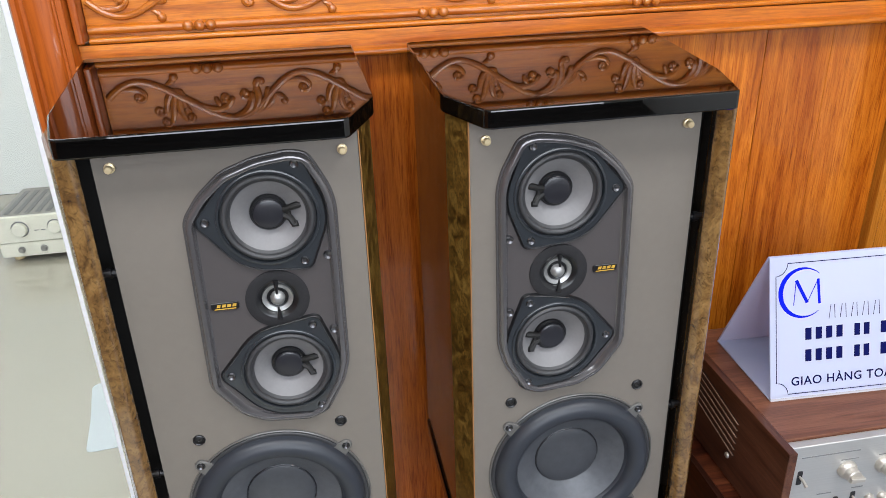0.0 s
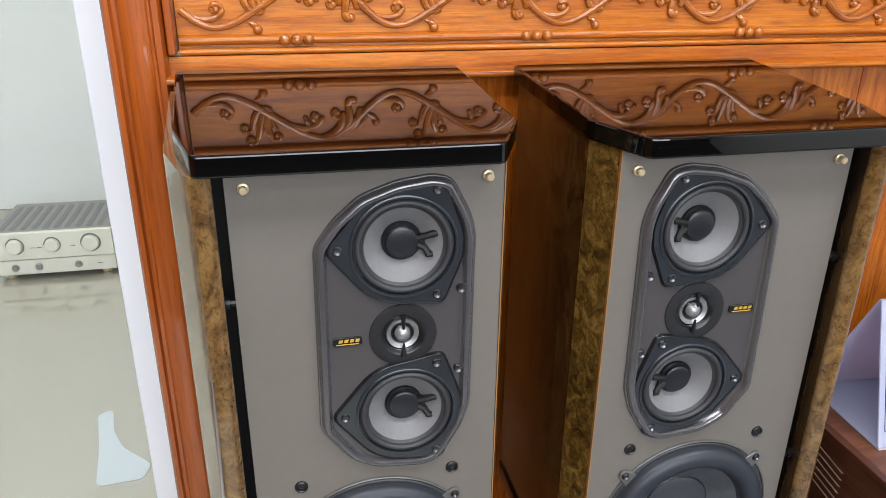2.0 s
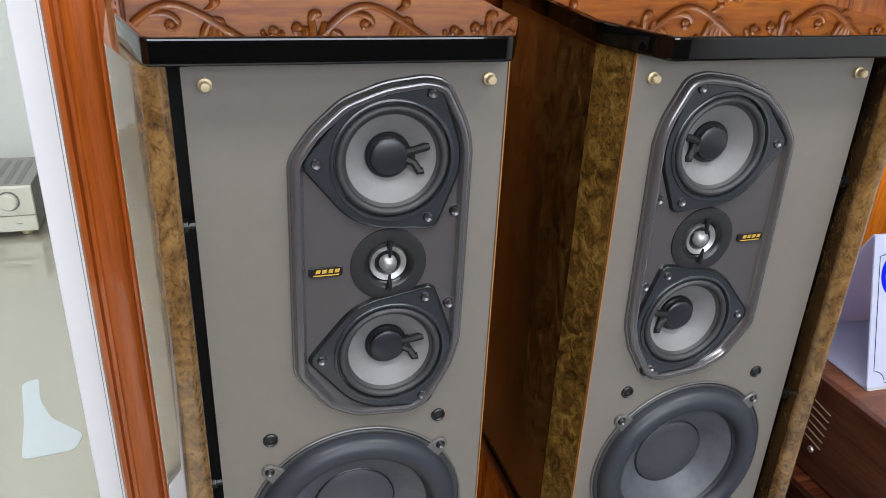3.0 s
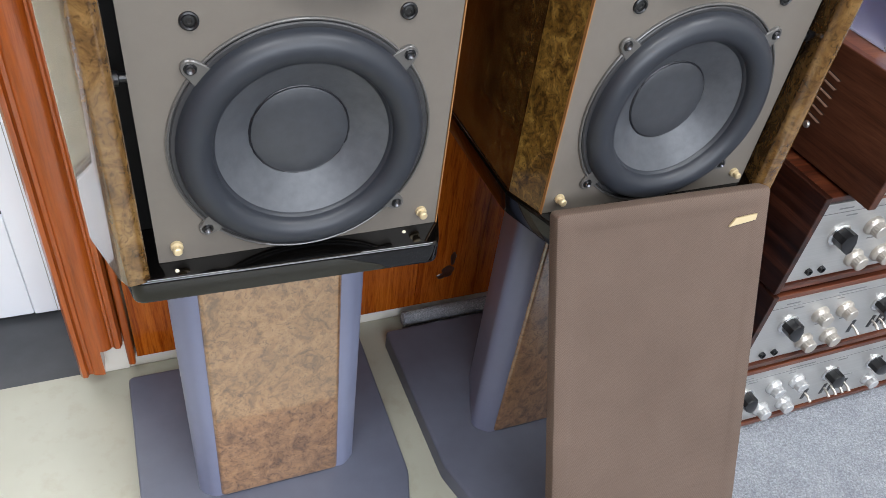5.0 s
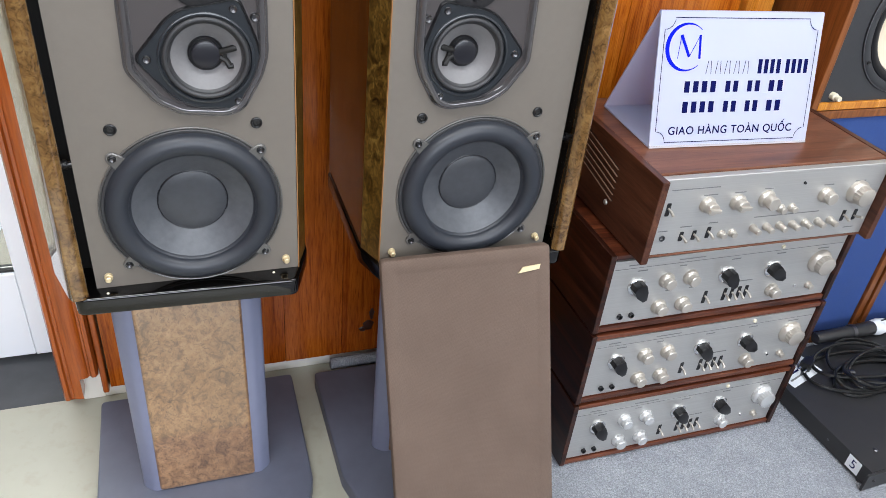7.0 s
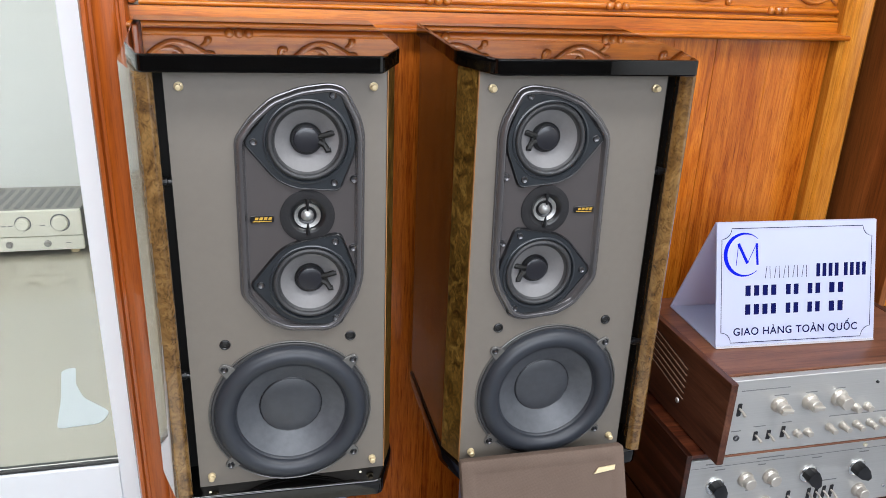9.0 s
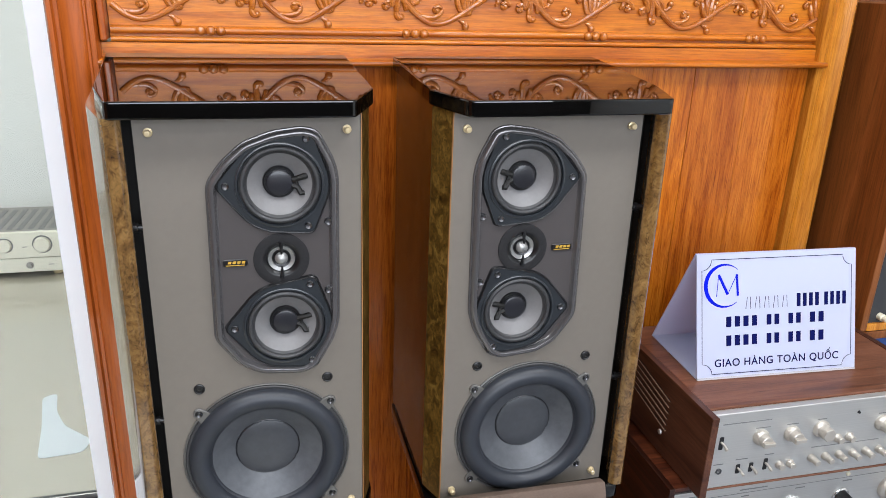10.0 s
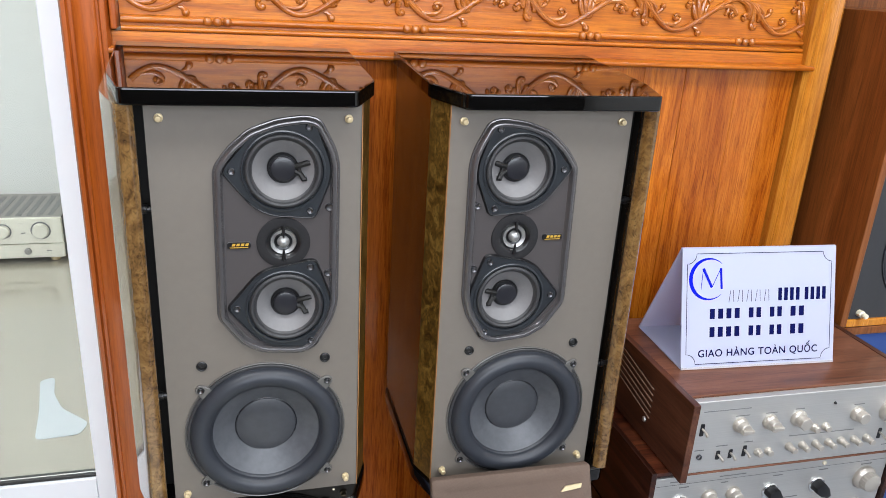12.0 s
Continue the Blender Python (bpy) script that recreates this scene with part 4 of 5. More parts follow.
for la, lb in zip(loops, loops[1:]):
    for i in range(len(la)):
        cloth.faces.new((la[i], la[(i + 1) % len(la)], lb[(i + 1) % len(la)], lb[i]))
cloth.faces.new(loops[-1])
part("cloth_face", cloth, M_cloth, grille)
part("grille_frame", box(-0.125, 0.125, 0.0125, 0.019, 0.006, GL - 0.006, 0.001, 1), M_black, grille)
part("grille_badge", prism([(0.078, GL - 0.040), (0.112, GL - 0.036), (0.114, GL - 0.029), (0.086, GL - 0.031)], -0.0078, -0.0055, "y"), M_brass, grille, "slim gold plate, plain")


# ---- stack of amplifiers ----
def knob(parent, x, z, y, r, h, mat, name="knob", skirt=None, ribs=0):
    """A turned knob on a front panel; it stands out towards -y."""
    prof = [(0, -h), (r * 0.80, -h), (r * 0.9, -h + 0.001), (r * 0.93, -h * 0.45)]
    if skirt:
        prof += [(r, -h * 0.42), (skirt * 0.96, -h * 0.26), (skirt, -h * 0.18), (skirt, 0.0005)]
    else:
        prof += [(r, -h * 0.3), (r, 0.0005)]
    bm = lathe(prof, x, z, 40 if ribs else 28)
    if ribs:
        for v in bm.verts:
            d = Vector((v.co.x - x, v.co.z - z))
            if 0.5 * r < d.length <= r * 1.001 and v.co.y < -h * 0.4:
                k = 1 - 0.06 * (round(math.degrees(math.atan2(d.y, d.x)) / 9) % 2)
                v.co.x, v.co.z = x + d.x * k, z + d.y * k
    ob = part(name, bm, mat, parent)
    ob.location.y = y
    return ob


def pointer_knob(parent, x, z, y, r, ang):
    """A black bar knob with a silver skirt ring, turned by ang degrees."""
    k = part("selector_knob", lathe([(r * 1.12, 0.0005), (r * 1.12, -0.003), (r * 0.98, -0.0045), (r * 0.9, -0.0048), (0, -0.0048)], x, z, 36), M_chrome, parent)
    k.location.y = y
    c, s_ = math.cos(radians(ang)), math.sin(radians(ang))
    pts = [(-r * 0.92, -r * 0.36), (-r * 0.55, -r * 0.80), (r * 0.45, -r * 0.72), (r * 1.42, -r * 0.26), (r * 1.42, r * 0.26), (r * 0.45, r * 0.72), (-r * 0.55, r * 0.80), (-r * 0.92, r * 0.36)]
    g = part("grip", prism([(x + a * c - b * s_, z + a * s_ + b * c) for a, b in pts], -0.022, -0.004, "y", 0.0008, 2), M_black, k)
    return k


def lever(parent, x, z, y, slot=True, tall=0.011, up=1, tip=None):
    """A small toggle in a black slot."""
    if slot:
        s = part("slot", prism(rounded([(x - 0.0038, z - tall), (x + 0.0038, z - tall), (x + 0.0038, z + tall), (x - 0.0038, z + tall)], 0.002, 3), -0.0006, 0.0006, "y"), M_black, parent)
        s.location.y = y
    t = part("toggle", tube([(x, 0.001, z + up * tall * 0.2), (x + 0.0006, -0.008, z + up * tall * 0.1), (x + 0.001, -0.0165, z - up * tall * 0.25)], [0.0018, 0.0020, 0.0026], 8), M_pearl, parent)
    t.location.y = y
    return t


def amp_case(amp, w, h, d, t, side, top, inset=0.010):
    part("top_panel", box(t, w - t, 0.002, d, h - t, h - 0.0008, 0.001, 1), top, amp)
    part("bottom_panel", box(t, w - t, 0.002, d, 0.0008, t, 0.001, 1), top, amp)
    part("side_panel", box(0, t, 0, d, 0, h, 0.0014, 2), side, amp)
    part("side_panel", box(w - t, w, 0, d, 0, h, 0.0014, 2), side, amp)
    part("back_panel", box(t, w - t, d - 0.012, d - 0.002, t, h - t), M_deck, amp)
    part("chassis", box(t + 0.001, w - t - 0.001, inset + 0.004, d - 0.02, t + 0.001, h - t - 0.001), M_black, amp)


def preamp(name, x, y, z, rz, label, knob_mat):
    """A wide amplifier in a rosewood sleeve with black selectors and ivory-silver knobs."""
    w, h, d, t = 0.522, 0.166, 0.285, 0.011
    amp = thing(name, label, "amplifier", pose(x, y, z, 0, 0, rz), "amplifiers of the stack")
    amp_case(amp, w, h, d, t, M_rose_shaded, M_rose_x)
    fx0, fx1, fz0, fz1, fy = t + 0.002, w - t - 0.002, t + 0.002, h - t - 0.006, 0.006
    fw, fh = fx1 - fx0, fz1 - fz0
    face = part("front_panel", box(fx0, fx1, fy, fy + 0.006, fz0, fz1, 0.0012, 2), M_face, amp, "brushed aluminium front panel")
    X, Z = lambda u: fx0 + u * fw, lambda v: fz1 - v * fh
    part("groove", box(fx0 + 0.004, fx1 - 0.004, fy - 0.0004, fy + 0.001, Z(0.125), Z(0.118)), M_groove, face)
    for u, a in ((0.110, -62), (0.488, -55), (0.693, -42)):
        pointer_knob(amp, X(u), Z(0.41), fy, 0.0155, a)
    for u, v in ((0.230, 0.37), (0.330, 0.37), (0.230, 0.80), (0.330, 0.80)):
        knob(amp, X(u), Z(v), fy, 0.0122, 0.019, knob_mat, "tone_knob", 0.0150, 1)
    knob(amp, X(0.728), Z(0.79), fy, 0.0118, 0.019, knob_mat, "balance_knob", 0.0140, 1)
    knob(amp, X(0.908), Z(0.39), fy, 0.0205, 0.025, knob_mat, "volume_knob", 0.0245, 1)
    knob(amp, X(0.905), Z(0.80), fy, 0.0062, 0.012, M_pearl, "small_knob", 0.0078)
    knob(amp, X(0.838), Z(0.78), fy, 0.0034, 0.003, M_chrome, "indicator")
    knob(amp, X(0.705), Z(0.065), fy, 0.0042, 0.003, M_cream, "lamp")
    lever(amp, X(0.425), Z(0.76), fy, True, 0.014)
    for k in range(4):
        lever(amp, X(0.512 + 0.032 * k), Z(0.76), fy, True, 0.014, 1)
    for u in (0.075, 0.122):
        j = part("jack", lathe([(0, -0.001), (0.0028, -0.001), (0.0034, -0.005), (0.0050, -0.005), (0.0052, 0.0005)], X(u), Z(0.88), 18), M_black, amp)
        j.location.y = fy
    for u, v, l_ in ((0.06, 0.07, 0.05), (0.26, 0.07, 0.11), (0.10, 0.17, 0.04), (0.27, 0.17, 0.03), (0.49, 0.17, 0.04), (0.69, 0.17, 0.04), (0.88, 0.17, 0.05), (0.52, 0.56, 0.10), (0.24, 0.55, 0.03), (0.34, 0.55, 0.03)):
        part("print_bar", box(X(u), X(u + l_), fy - 0.0003, fy + 0.0005, Z(v + 0.012), Z(v - 0.004)), M_groove, face)
    for fx in (0.05, w - 0.05):
        for fyy in (0.04, d - 0.04):
            part("foot", lathe([(0, -0.0045), (0.012, -0.0045), (0.013, 0.001)], fx, fyy, 16, "z"), M_black, amp)
    return amp


AX, AY = 0.5535, 0.742
preamp("amplifier", AX, AY, 0.0092, 0, "silver-fronted amplifier in a rosewood case, lowest of the stack", M_clearknob)
preamp("amplifier", AX - 0.002, AY - 0.002, 0.1842, 0, "silver-fronted amplifier in a dark rosewood case, in the stack", M_pearl)
preamp("amplifier", AX - 0.003, AY + 0.001, 0.3552, 0, "silver-fronted amplifier in a rosewood case under the walnut one", M_pearl)


def walnut_amp(x, y, z, rz):
    """The top amplifier: walnut sleeve with proud cheeks and a vented left side."""
    w, h, d, t = 0.476, 0.151, 0.318, 0.013
    amp = thing("amplifier", "walnut-cased amplifier with silver front and many small switches, on top", "amplifier", pose(x, y, z, 0, 0, rz), "amplifiers of the stack")
    part("top_panel", box(t, w - t, 0.0245, d, h - 0.012, h - 0.001, 0.0012), M_walnut, amp)
    part("bottom_panel", box(t, w - t, 0.010, d, 0.001, 0.0052, 0.0008, 1), M_walnut, amp)
    # cheek with four slanted vents on its outer face
    for k, x0 in enumerate((0.0, w - t)):
        ck = part("cheek", box(x0, x0 + t, -0.006, d, 0, h, 0.0016, 2), M_walnut_shaded, amp, "walnut cheek")
        if k == 0:
            for i in range(6):
                zz = 0.064 + i * 0.0118
                sl = part("vent", prism([(0.112, zz - 0.011), (0.116, zz - 0.0145), (0.250, zz + 0.008), (0.246, zz + 0.0115)], -0.0006, 0.0006, "x"), M_recess, ck)
                part("vent_lip", prism([(0.113, zz - 0.0118), (0.1155, zz - 0.0140), (0.249, zz + 0.0082), (0.2465, zz + 0.0090)], -0.0013, -0.0006, "x"), M_ventlip, ck)
            part("cheek_screw", lathe([(0.0052, 0.0004), (0.0050, -0.0014), (0.0040, -0.0026), (0, -0.0028)], 0, 0, 16, "z"), M_satin, ck, m=Matrix.Translation((0, 0.130, 0.040)) @ Euler((0, radians(90), 0)).to_matrix().to_4x4())
    part("chassis", box(t + 0.001, w - t - 0.001, 0.0245, d - 0.010, 0.006, h - 0.013), M_black, amp)
    fx0, fx1, fz0, fz1, fy = t + 0.0015, w - t - 0.0015, 0.0115, h - 0.0135, 0.010
    fw, fh = fx1 - fx0, fz1 - fz0
    face = part("front_panel", box(fx0, fx1, fy, 0.0240, 0.0056, h - 0.0045, 0.0018, 3), M_face, amp, "brushed aluminium front panel")
    X, Z = lambda u: fx0 + u * fw, lambda v: fz1 - v * fh
    lever(amp, X(0.045), Z(0.36), fy, True, 0.012)
    for u in (0.205, 0.335):
        k = knob(amp, X(u), Z(0.33), fy, 0.0118, 0.020, M_pearl, "selector_knob", 0.0142)
        part("grip", prism([(X(u) - 0.0095, Z(0.33) + 0.0035), (X(u) - 0.0095, Z(0.33) - 0.0035), (X(u) + 0.012, Z(0.33) - 0.005), (X(u) + 0.012, Z(0.33) + 0.0015)], -0.025, -0.012, "y", 0.001, 1), M_pearl, k)
    k = knob(amp, X(0.462), Z(0.32), fy, 0.0125, 0.016, M_pearl, "selector_knob", 0.0155)
    part("grip", prism(rounded([(X(0.462) + 0.0125 * math.cos(a), Z(0.32) + 0.0125 * math.sin(a)) for a in (0.2, 1.25, 2.3, 3.35, 4.4, 5.4)], 0.002, 2), -0.023, -0.014, "y", 0.001, 1), M_pearl, k)
    for u in (0.546, 0.597):
        knob(amp, X(u), Z(0.50), fy, 0.0065, 0.012, M_pearl, "small_knob", 0.008)
    knob(amp, X(0.615), Z(0.13), fy, 0.0026, 0.003, M_black, "lamp")
    knob(amp, X(0.735), Z(0.34), fy, 0.0122, 0.021, M_pearl, "balance_knob", 0.0145, 1)
    knob(amp, X(0.888), Z(0.34), fy, 0.0190, 0.026, M_pearl, "volume_knob", 0.0215, 1)
    j = part("jack", lathe([(0, 0.0), (0.0030, 0.0), (0.0036, -0.002), (0.0052, -0.002), (0.0054, 0.0005)], X(0.055), Z(0.79), 18), M_steel, amp)
    j.location.y = fy
    for u in (0.135, 0.190):
        lever(amp, X(u), Z(0.79), fy, True, 0.009)
    lever(amp, X(0.250), Z(0.77), fy, True, 0.011)
    for u in (0.312, 0.358):
        knob(amp, X(u), Z(0.81), fy, 0.0062, 0.011, M_pearl, "small_knob", 0.0075)
    for k in range(7):
        knob(amp, X(0.448 + 0.0605 * k), Z(0.765), fy, 0.0060, 0.019, M_pearl, "push_button", 0.0072)
    for u, up in ((0.872, 1), (0.930, -1)):
        lever(amp, X(u), Z(0.72), fy, True, 0.011, up)
    for u, v, l_ in ((0.04, 0.08, 0.20), (0.18, 0.19, 0.06), (0.31, 0.19, 0.05), (0.44, 0.17, 0.04), (0.71, 0.19, 0.05), (0.86, 0.17, 0.05), (0.12, 0.64, 0.05), (0.24, 0.62, 0.04), (0.44, 0.60, 0.30), (0.03, 0.68, 0.04), (0.90, 0.92, 0.05)):
        part("print_bar", box(X(u), X(u + l_), fy - 0.0003, fy + 0.0005, Z(v + 0.010), Z(v - 0.004)), M_groove, face)
    for fx in (0.05, w - 0.05):
        for fyy in (0.05, d - 0.04):
            part("foot", lathe([(0, -0.0028), (0.012, -0.0028), (0.013, 0.001)], fx, fyy, 16, "z"), M_black, amp)
    return amp


TOPZ = 0.5245
walnut_amp(0.5815, 0.714, TOPZ, -0.6)

# ---- tent sign on the top amplifier ----
sg = thing("tent_sign", "white acrylic tent sign with blue print standing on the walnut amplifier", "sign", pose(0.776, 0.812, TOPZ + 0.1508, 0, 0, -3.0))
SW, SL, SLEAN = 0.306, 0.215, math.atan2(0.062, 0.206)
fm = Euler((-SLEAN, 0, 0)).to_matrix().to_4x4()
top_y, top_z = SL * math.sin(SLEAN), SL * math.cos(SLEAN)
front = part("front_sheet", box(-SW / 2, SW / 2, 0, 0.0028, 0, SL, 0.0006, 1), M_acryl, sg, m=fm)
bl = 0.172
back_sheet = prism([(top_y + 0.002, top_z), (top_y + 0.0048, top_z), (bl, 0.0), (bl - 0.003, 0.0)], -SW / 2, SW / 2, "x")
part("back_sheet", back_sheet, M_acryl, sg)
part("front_fold", prism([(-0.0006, 0.0002), (0.0036, 0.0002), (0.0044, 0.0060), (0.0016, 0.0046)], -SW / 2, SW / 2, "x"), M_foldline, sg)
part("base_sheet", box(-SW / 2, SW / 2, 0.003, bl - 0.004, 0.0002, 0.0026), M_acryl, sg)


def stroke(parent, pts, wd, mat, name="line", closed=False):
    """A flat printed line on the sign, from (x, z) points."""
    bm = bmesh.new()
    n = len(pts)
    rows = []
    for i, p in enumerate(pts):
        a = Vector(pts[i - 1] if (closed or i) else p)
        b = Vector(pts[(i + 1) % n] if (closed or i < n - 1) else p)
        t = (b - a).normalized()
        q = Vector((-t.y, t.x)) * ((wd[i] if isinstance(wd, list) else wd) / 2)
        rows.append([bm.verts.new((p[0] + q.x, 0, p[1] + q.y)), bm.verts.new((p[0] - q.x, 0, p[1] - q.y))])
    for i in range(n if closed else n - 1):
        a, b = rows[i], rows[(i + 1) % n]
        bm.faces.new((a[0], a[1], b[1], b[0]))
    ob = part(name, bm, mat, parent)
    ob.location.y = -0.0004
    return ob


hx, m1, m2, c1 = SW / 2 - 0.009, 0.009, SL - 0.010, 0.018
border = []
for cx, cz, a0 in ((-hx, m1, 90), (hx, m1, 180), (hx, m2, 270), (-hx, m2, 0)):
    corner = [(cx + c1 * math.cos(radians(a0 - 90 * i / 6)), cz + c1 * math.sin(radians(a0 - 90 * i / 6))) for i in range(7)]
    border += corner
stroke(front, border, 0.0012, M_ink, "border_line", True)
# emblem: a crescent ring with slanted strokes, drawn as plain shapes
ecx, ecz, er = -0.101, 0.160, 0.036
ring = [(ecx + er * math.cos(radians(a)), ecz + er * math.sin(radians(a))) for a in range(48, 318, 9)]
stroke(front, ring, [0.0010 + 0.0062 * max(0.0, math.sin(math.pi * i / (len(ring) - 1))) ** 1.5 for i in range(len(ring))], M_brightblue, "emblem_ring")
for x0, z0, x1, z1, wd in ((-0.020, -0.018, -0.016, 0.019, 0.0012), (-0.016, 0.019, 0.001, -0.015, 0.0050), (0.001, -0.015, 0.018, 0.019, 0.0012), (0.018, 0.019, 0.020, -0.018, 0.0042)):
    stroke(front, [(ecx + 0.004 + x0, ecz + z0), (ecx + 0.004 + x1, ecz + z1)], wd, M_brightblue, "emblem_stroke")


def bars(x0, x1, z0, z1, n, fill, mat, name):
    step = (x1 - x0) / n
    for i in range(n):
        stroke(front, [(x0 + i * step, (z0 + z1) / 2), (x0 + i * step + step * fill, (z0 + z1) / 2)], z1 - z0, mat, name)


for i in range(5):
    gx = -0.062 + i * 0.0175
    for dx in (0.0, 0.0095):
        stroke(front, [(gx + dx, 0.118), (gx + dx + (0.003 if dx == 0 else -0.001), 0.139)], 0.0010, M_ink, "name_bar")
bars(0.036, 0.084, 0.118, 0.141, 4, 0.62, M_ink, "name_bar")
bars(0.090, 0.138, 0.118, 0.141, 4, 0.62, M_ink, "name_bar")
for zc in (0.098, 0.0655):
    for x0, x1, n in ((-0.099, -0.034, 4), (-0.022, 0.008, 2), (0.020, 0.050, 2), (0.062, 0.096, 2)):
        bars(x0, x1, zc - 0.0090, zc + 0.0090, n, 0.60, M_ink, "number_bar")
tc = bpy.data.curves.new("sign_text", "FONT")
tc.body, tc.size, tc.align_x, tc.align_y = "GIAO HÀNG TOÀN QUỐC", 0.0185, "CENTER", "CENTER"
tc.extrude, tc.offset, tc.space_character = 0.0, 0.00025, 1.10
tob = bpy.data.objects.new("sign_text", tc)
scene.collection.objects.link(tob)
bpy.context.view_layer.update()
tme = bpy.data.meshes.new_from_object(tob.evaluated_get(bpy.context.evaluated_depsgraph_get()))
bpy.data.objects.remove(tob)
tme.materials.clear()
tme.materials.append(M_ink)
part("lettering", tme, M_ink, front, m=Matrix.Translation((-0.001, -0.0005, 0.027)) @ Euler((radians(90), 0, 0)).to_matrix().to_4x4())


# ---- studio loudspeaker on blue-fronted loudspeakers ----
def blue_speaker(x, label):
    sp = thing("blue_loudspeaker", label, "loudspeaker", pose(x, 0.955, 0.0055), "blue-fronted loudspeakers")
    w, h, d, t = 0.425, 0.652, 0.34, 0.018
    part("side_panel", box(0, t, 0, d, 0, h, 0.002), M_cab, sp)
    part("side_panel", box(w - t, w, 0, d, 0, h, 0.002), M_cab, sp)
    part("top_panel", box(t, w - t, 0, d, h - t, h, 0.002), M_cab, sp)
    part("bottom_panel", box(t, w - t, 0, d, 0, t, 0.002), M_cab, sp)
    part("back_panel", box(t, w - t, d - 0.02, d - 0.002, t, h - t), M_recess, sp)
    part("grille_cloth", box(t + 0.001, w - t - 0.001, 0.006, 0.022, t + 0.012, h - t - 0.001, 0.004), M_bluecloth, sp, "deep blue cloth grille")
    part("plinth", box(t + 0.001, w - t - 0.001, 0.010, 0.03, t, t + 0.011), M_recess, sp)
    return sp


blue_speaker(1.080, "wood-cased loudspeaker with blue cloth front under another loudspeaker")
blue_speaker(1.514, "wood-cased loudspeaker with blue cloth front standing on carpet")

js = thing("studio_loudspeaker", "wood-cased loudspeaker with black baffle and cream woofer on another loudspeaker", "loudspeaker", pose(1.079, 0.955, 0.6590))
w, h, d, t = 0.41, 0.625, 0.34, 0.016
part("side_panel", box(0, t, 0, d, 0, h, 0.002), M_cab, js)
part("side_panel", box(w - t, w, 0, d, 0, h, 0.002), M_cab, js)
part("top_panel", box(t, w - t, 0, d, h - t, h, 0.002), M_cab, js)
part("bottom_panel", box(t, w - t, 0, d, 0, t, 0.002), M_gilt, js)
part("back_panel", box(t, w - t, d - 0.02, d - 0.002, t, h - t), M_recess, js)


M_charcoal = plain("charcoal_baffle", (0.026, 0.027, 0.030), 0.55, 0, 0, 0.1, 120, 0.1)
jcx, jcz = 0.208, 0.172
part("baffle", plate_holes([(t, t), (w - t, t), (w - t, h - t), (t, h - t)], [circle(jcx, jcz, 0.124)], 0.006, 0.02), M_charcoal, js, "black painted baffle")
jw = part("woofer", lathe([(0.140, 0.0065), (0.140, 0.0035), (0.138, 0.002), (0.128, 0.0015), (0.124, 0.004), (0.122, 0.010)], jcx, jcz, 72), M_charcoal, js, "cream-coned bass driver")
part("trim_ring", lathe([(0.1425, 0.0064), (0.1418, 0.0030), (0.1396, 0.0028)], jcx, jcz, 72), M_steel, jw)
part("surround", lathe([(0.1222, 0.008)] + [(0.114 + 0.008 * math.cos(math.pi * i / 6), 0.008 - 0.004 * math.sin(math.pi * i / 6)) for i in range(7)] + [(0.1035, 0.012)], jcx, jcz, 72), M_black, jw)
part("cone", lathe([(0.1040, 0.011), (0.080, 0.022), (0.044, 0.040)], jcx, jcz, 72), M_creamcone, jw)
part("dust_cap", lathe([(0.045, 0.040), (0.034, 0.031), (0.017, 0.026), (0, 0.024)], jcx, jcz, 48), M_rim, jw)
part("cone_back", lathe([(0.122, 0.012), (0.10, 0.05), (0, 0.07)], jcx, jcz, 32), M_recess, jw)
for a in (35, 145, 215, 325):
    s_ = screw(jw, jcx + 0.132 * math.cos(radians(a)), 0.0015, jcz + 0.132 * math.sin(radians(a)), 0.004, M_black)
for a in (0.045, w - 0.045):
    for z in (0.030, h - 0.030):
        part("grille_pin", lathe([(0, -0.016), (0.005, -0.016), (0.0058, -0.012), (0.0050, -0.006), (0.0075, -0.004), (0.0075, 0.007)], a, z, 16), M_cream, js)
# control plate with plain bars and two dials
pl = part("control_plate", box(0.036, 0.076, 0.0035, 0.0062, 0.345, 0.505, 0.0005, 1), M_champ, js, "silver plate with dark printed bars")
M_silverplate = plain("silver_plate", (0.50, 0.53, 0.55), 0.4, 0.3)
pl.data.materials[0] = M_silverplate
part("plate_mark", box(0.047, 0.062, 0.0030, 0.0040, 0.357, 0.375), M_black, pl)
part("plate_bar", box(0.061, 0.069, 0.0030, 0.0040, 0.386, 0.425), M_groove, pl)
part("plate_bar", box(0.052, 0.0535, 0.0030, 0.0040, 0.386, 0.412), M_groove, pl)
ctl = part("control_panel", box(0.082, 0.150, 0.0040, 0.0062, 0.345, 0.505, 0.0005, 1), M_black, js, "black control panel with two dials")
for z in (0.385, 0.455):
    kk = part("dial", lathe([(0, -0.012), (0.011, -0.012), (0.012, -0.010), (0.013, 0.0), (0.018, 0.001), (0.018, 0.0045)], 0.118, z, 28), M_black, ctl)
    for i in range(11):
        a = radians(225 - 27 * i)
        part("tick", box(0.118 + 0.022 * math.cos(a) - 0.0007, 0.118 + 0.022 * math.cos(a) + 0.0007, 0.0035, 0.0042, z + 0.022 * math.sin(a) - 0.0007, z + 0.022 * math.sin(a) + 0.0007), M_paper, ctl)
part("plate_bar", box(0.088, 0.091, 0.0035, 0.0042, 0.36, 0.385), M_paper, ctl)
part("plate_bar", box(0.088, 0.091, 0.0035, 0.0042, 0.43, 0.46), M_paper, ctl)

# ---- black rack unit on the carpet with cables, papers and a microphone ----
DK = pose(1.150, 0.538, 0.005, 0, 0, 2.5)
dk = thing("rack_unit", "flat black steel rack unit lying on grey carpet", "rack unit", DK)
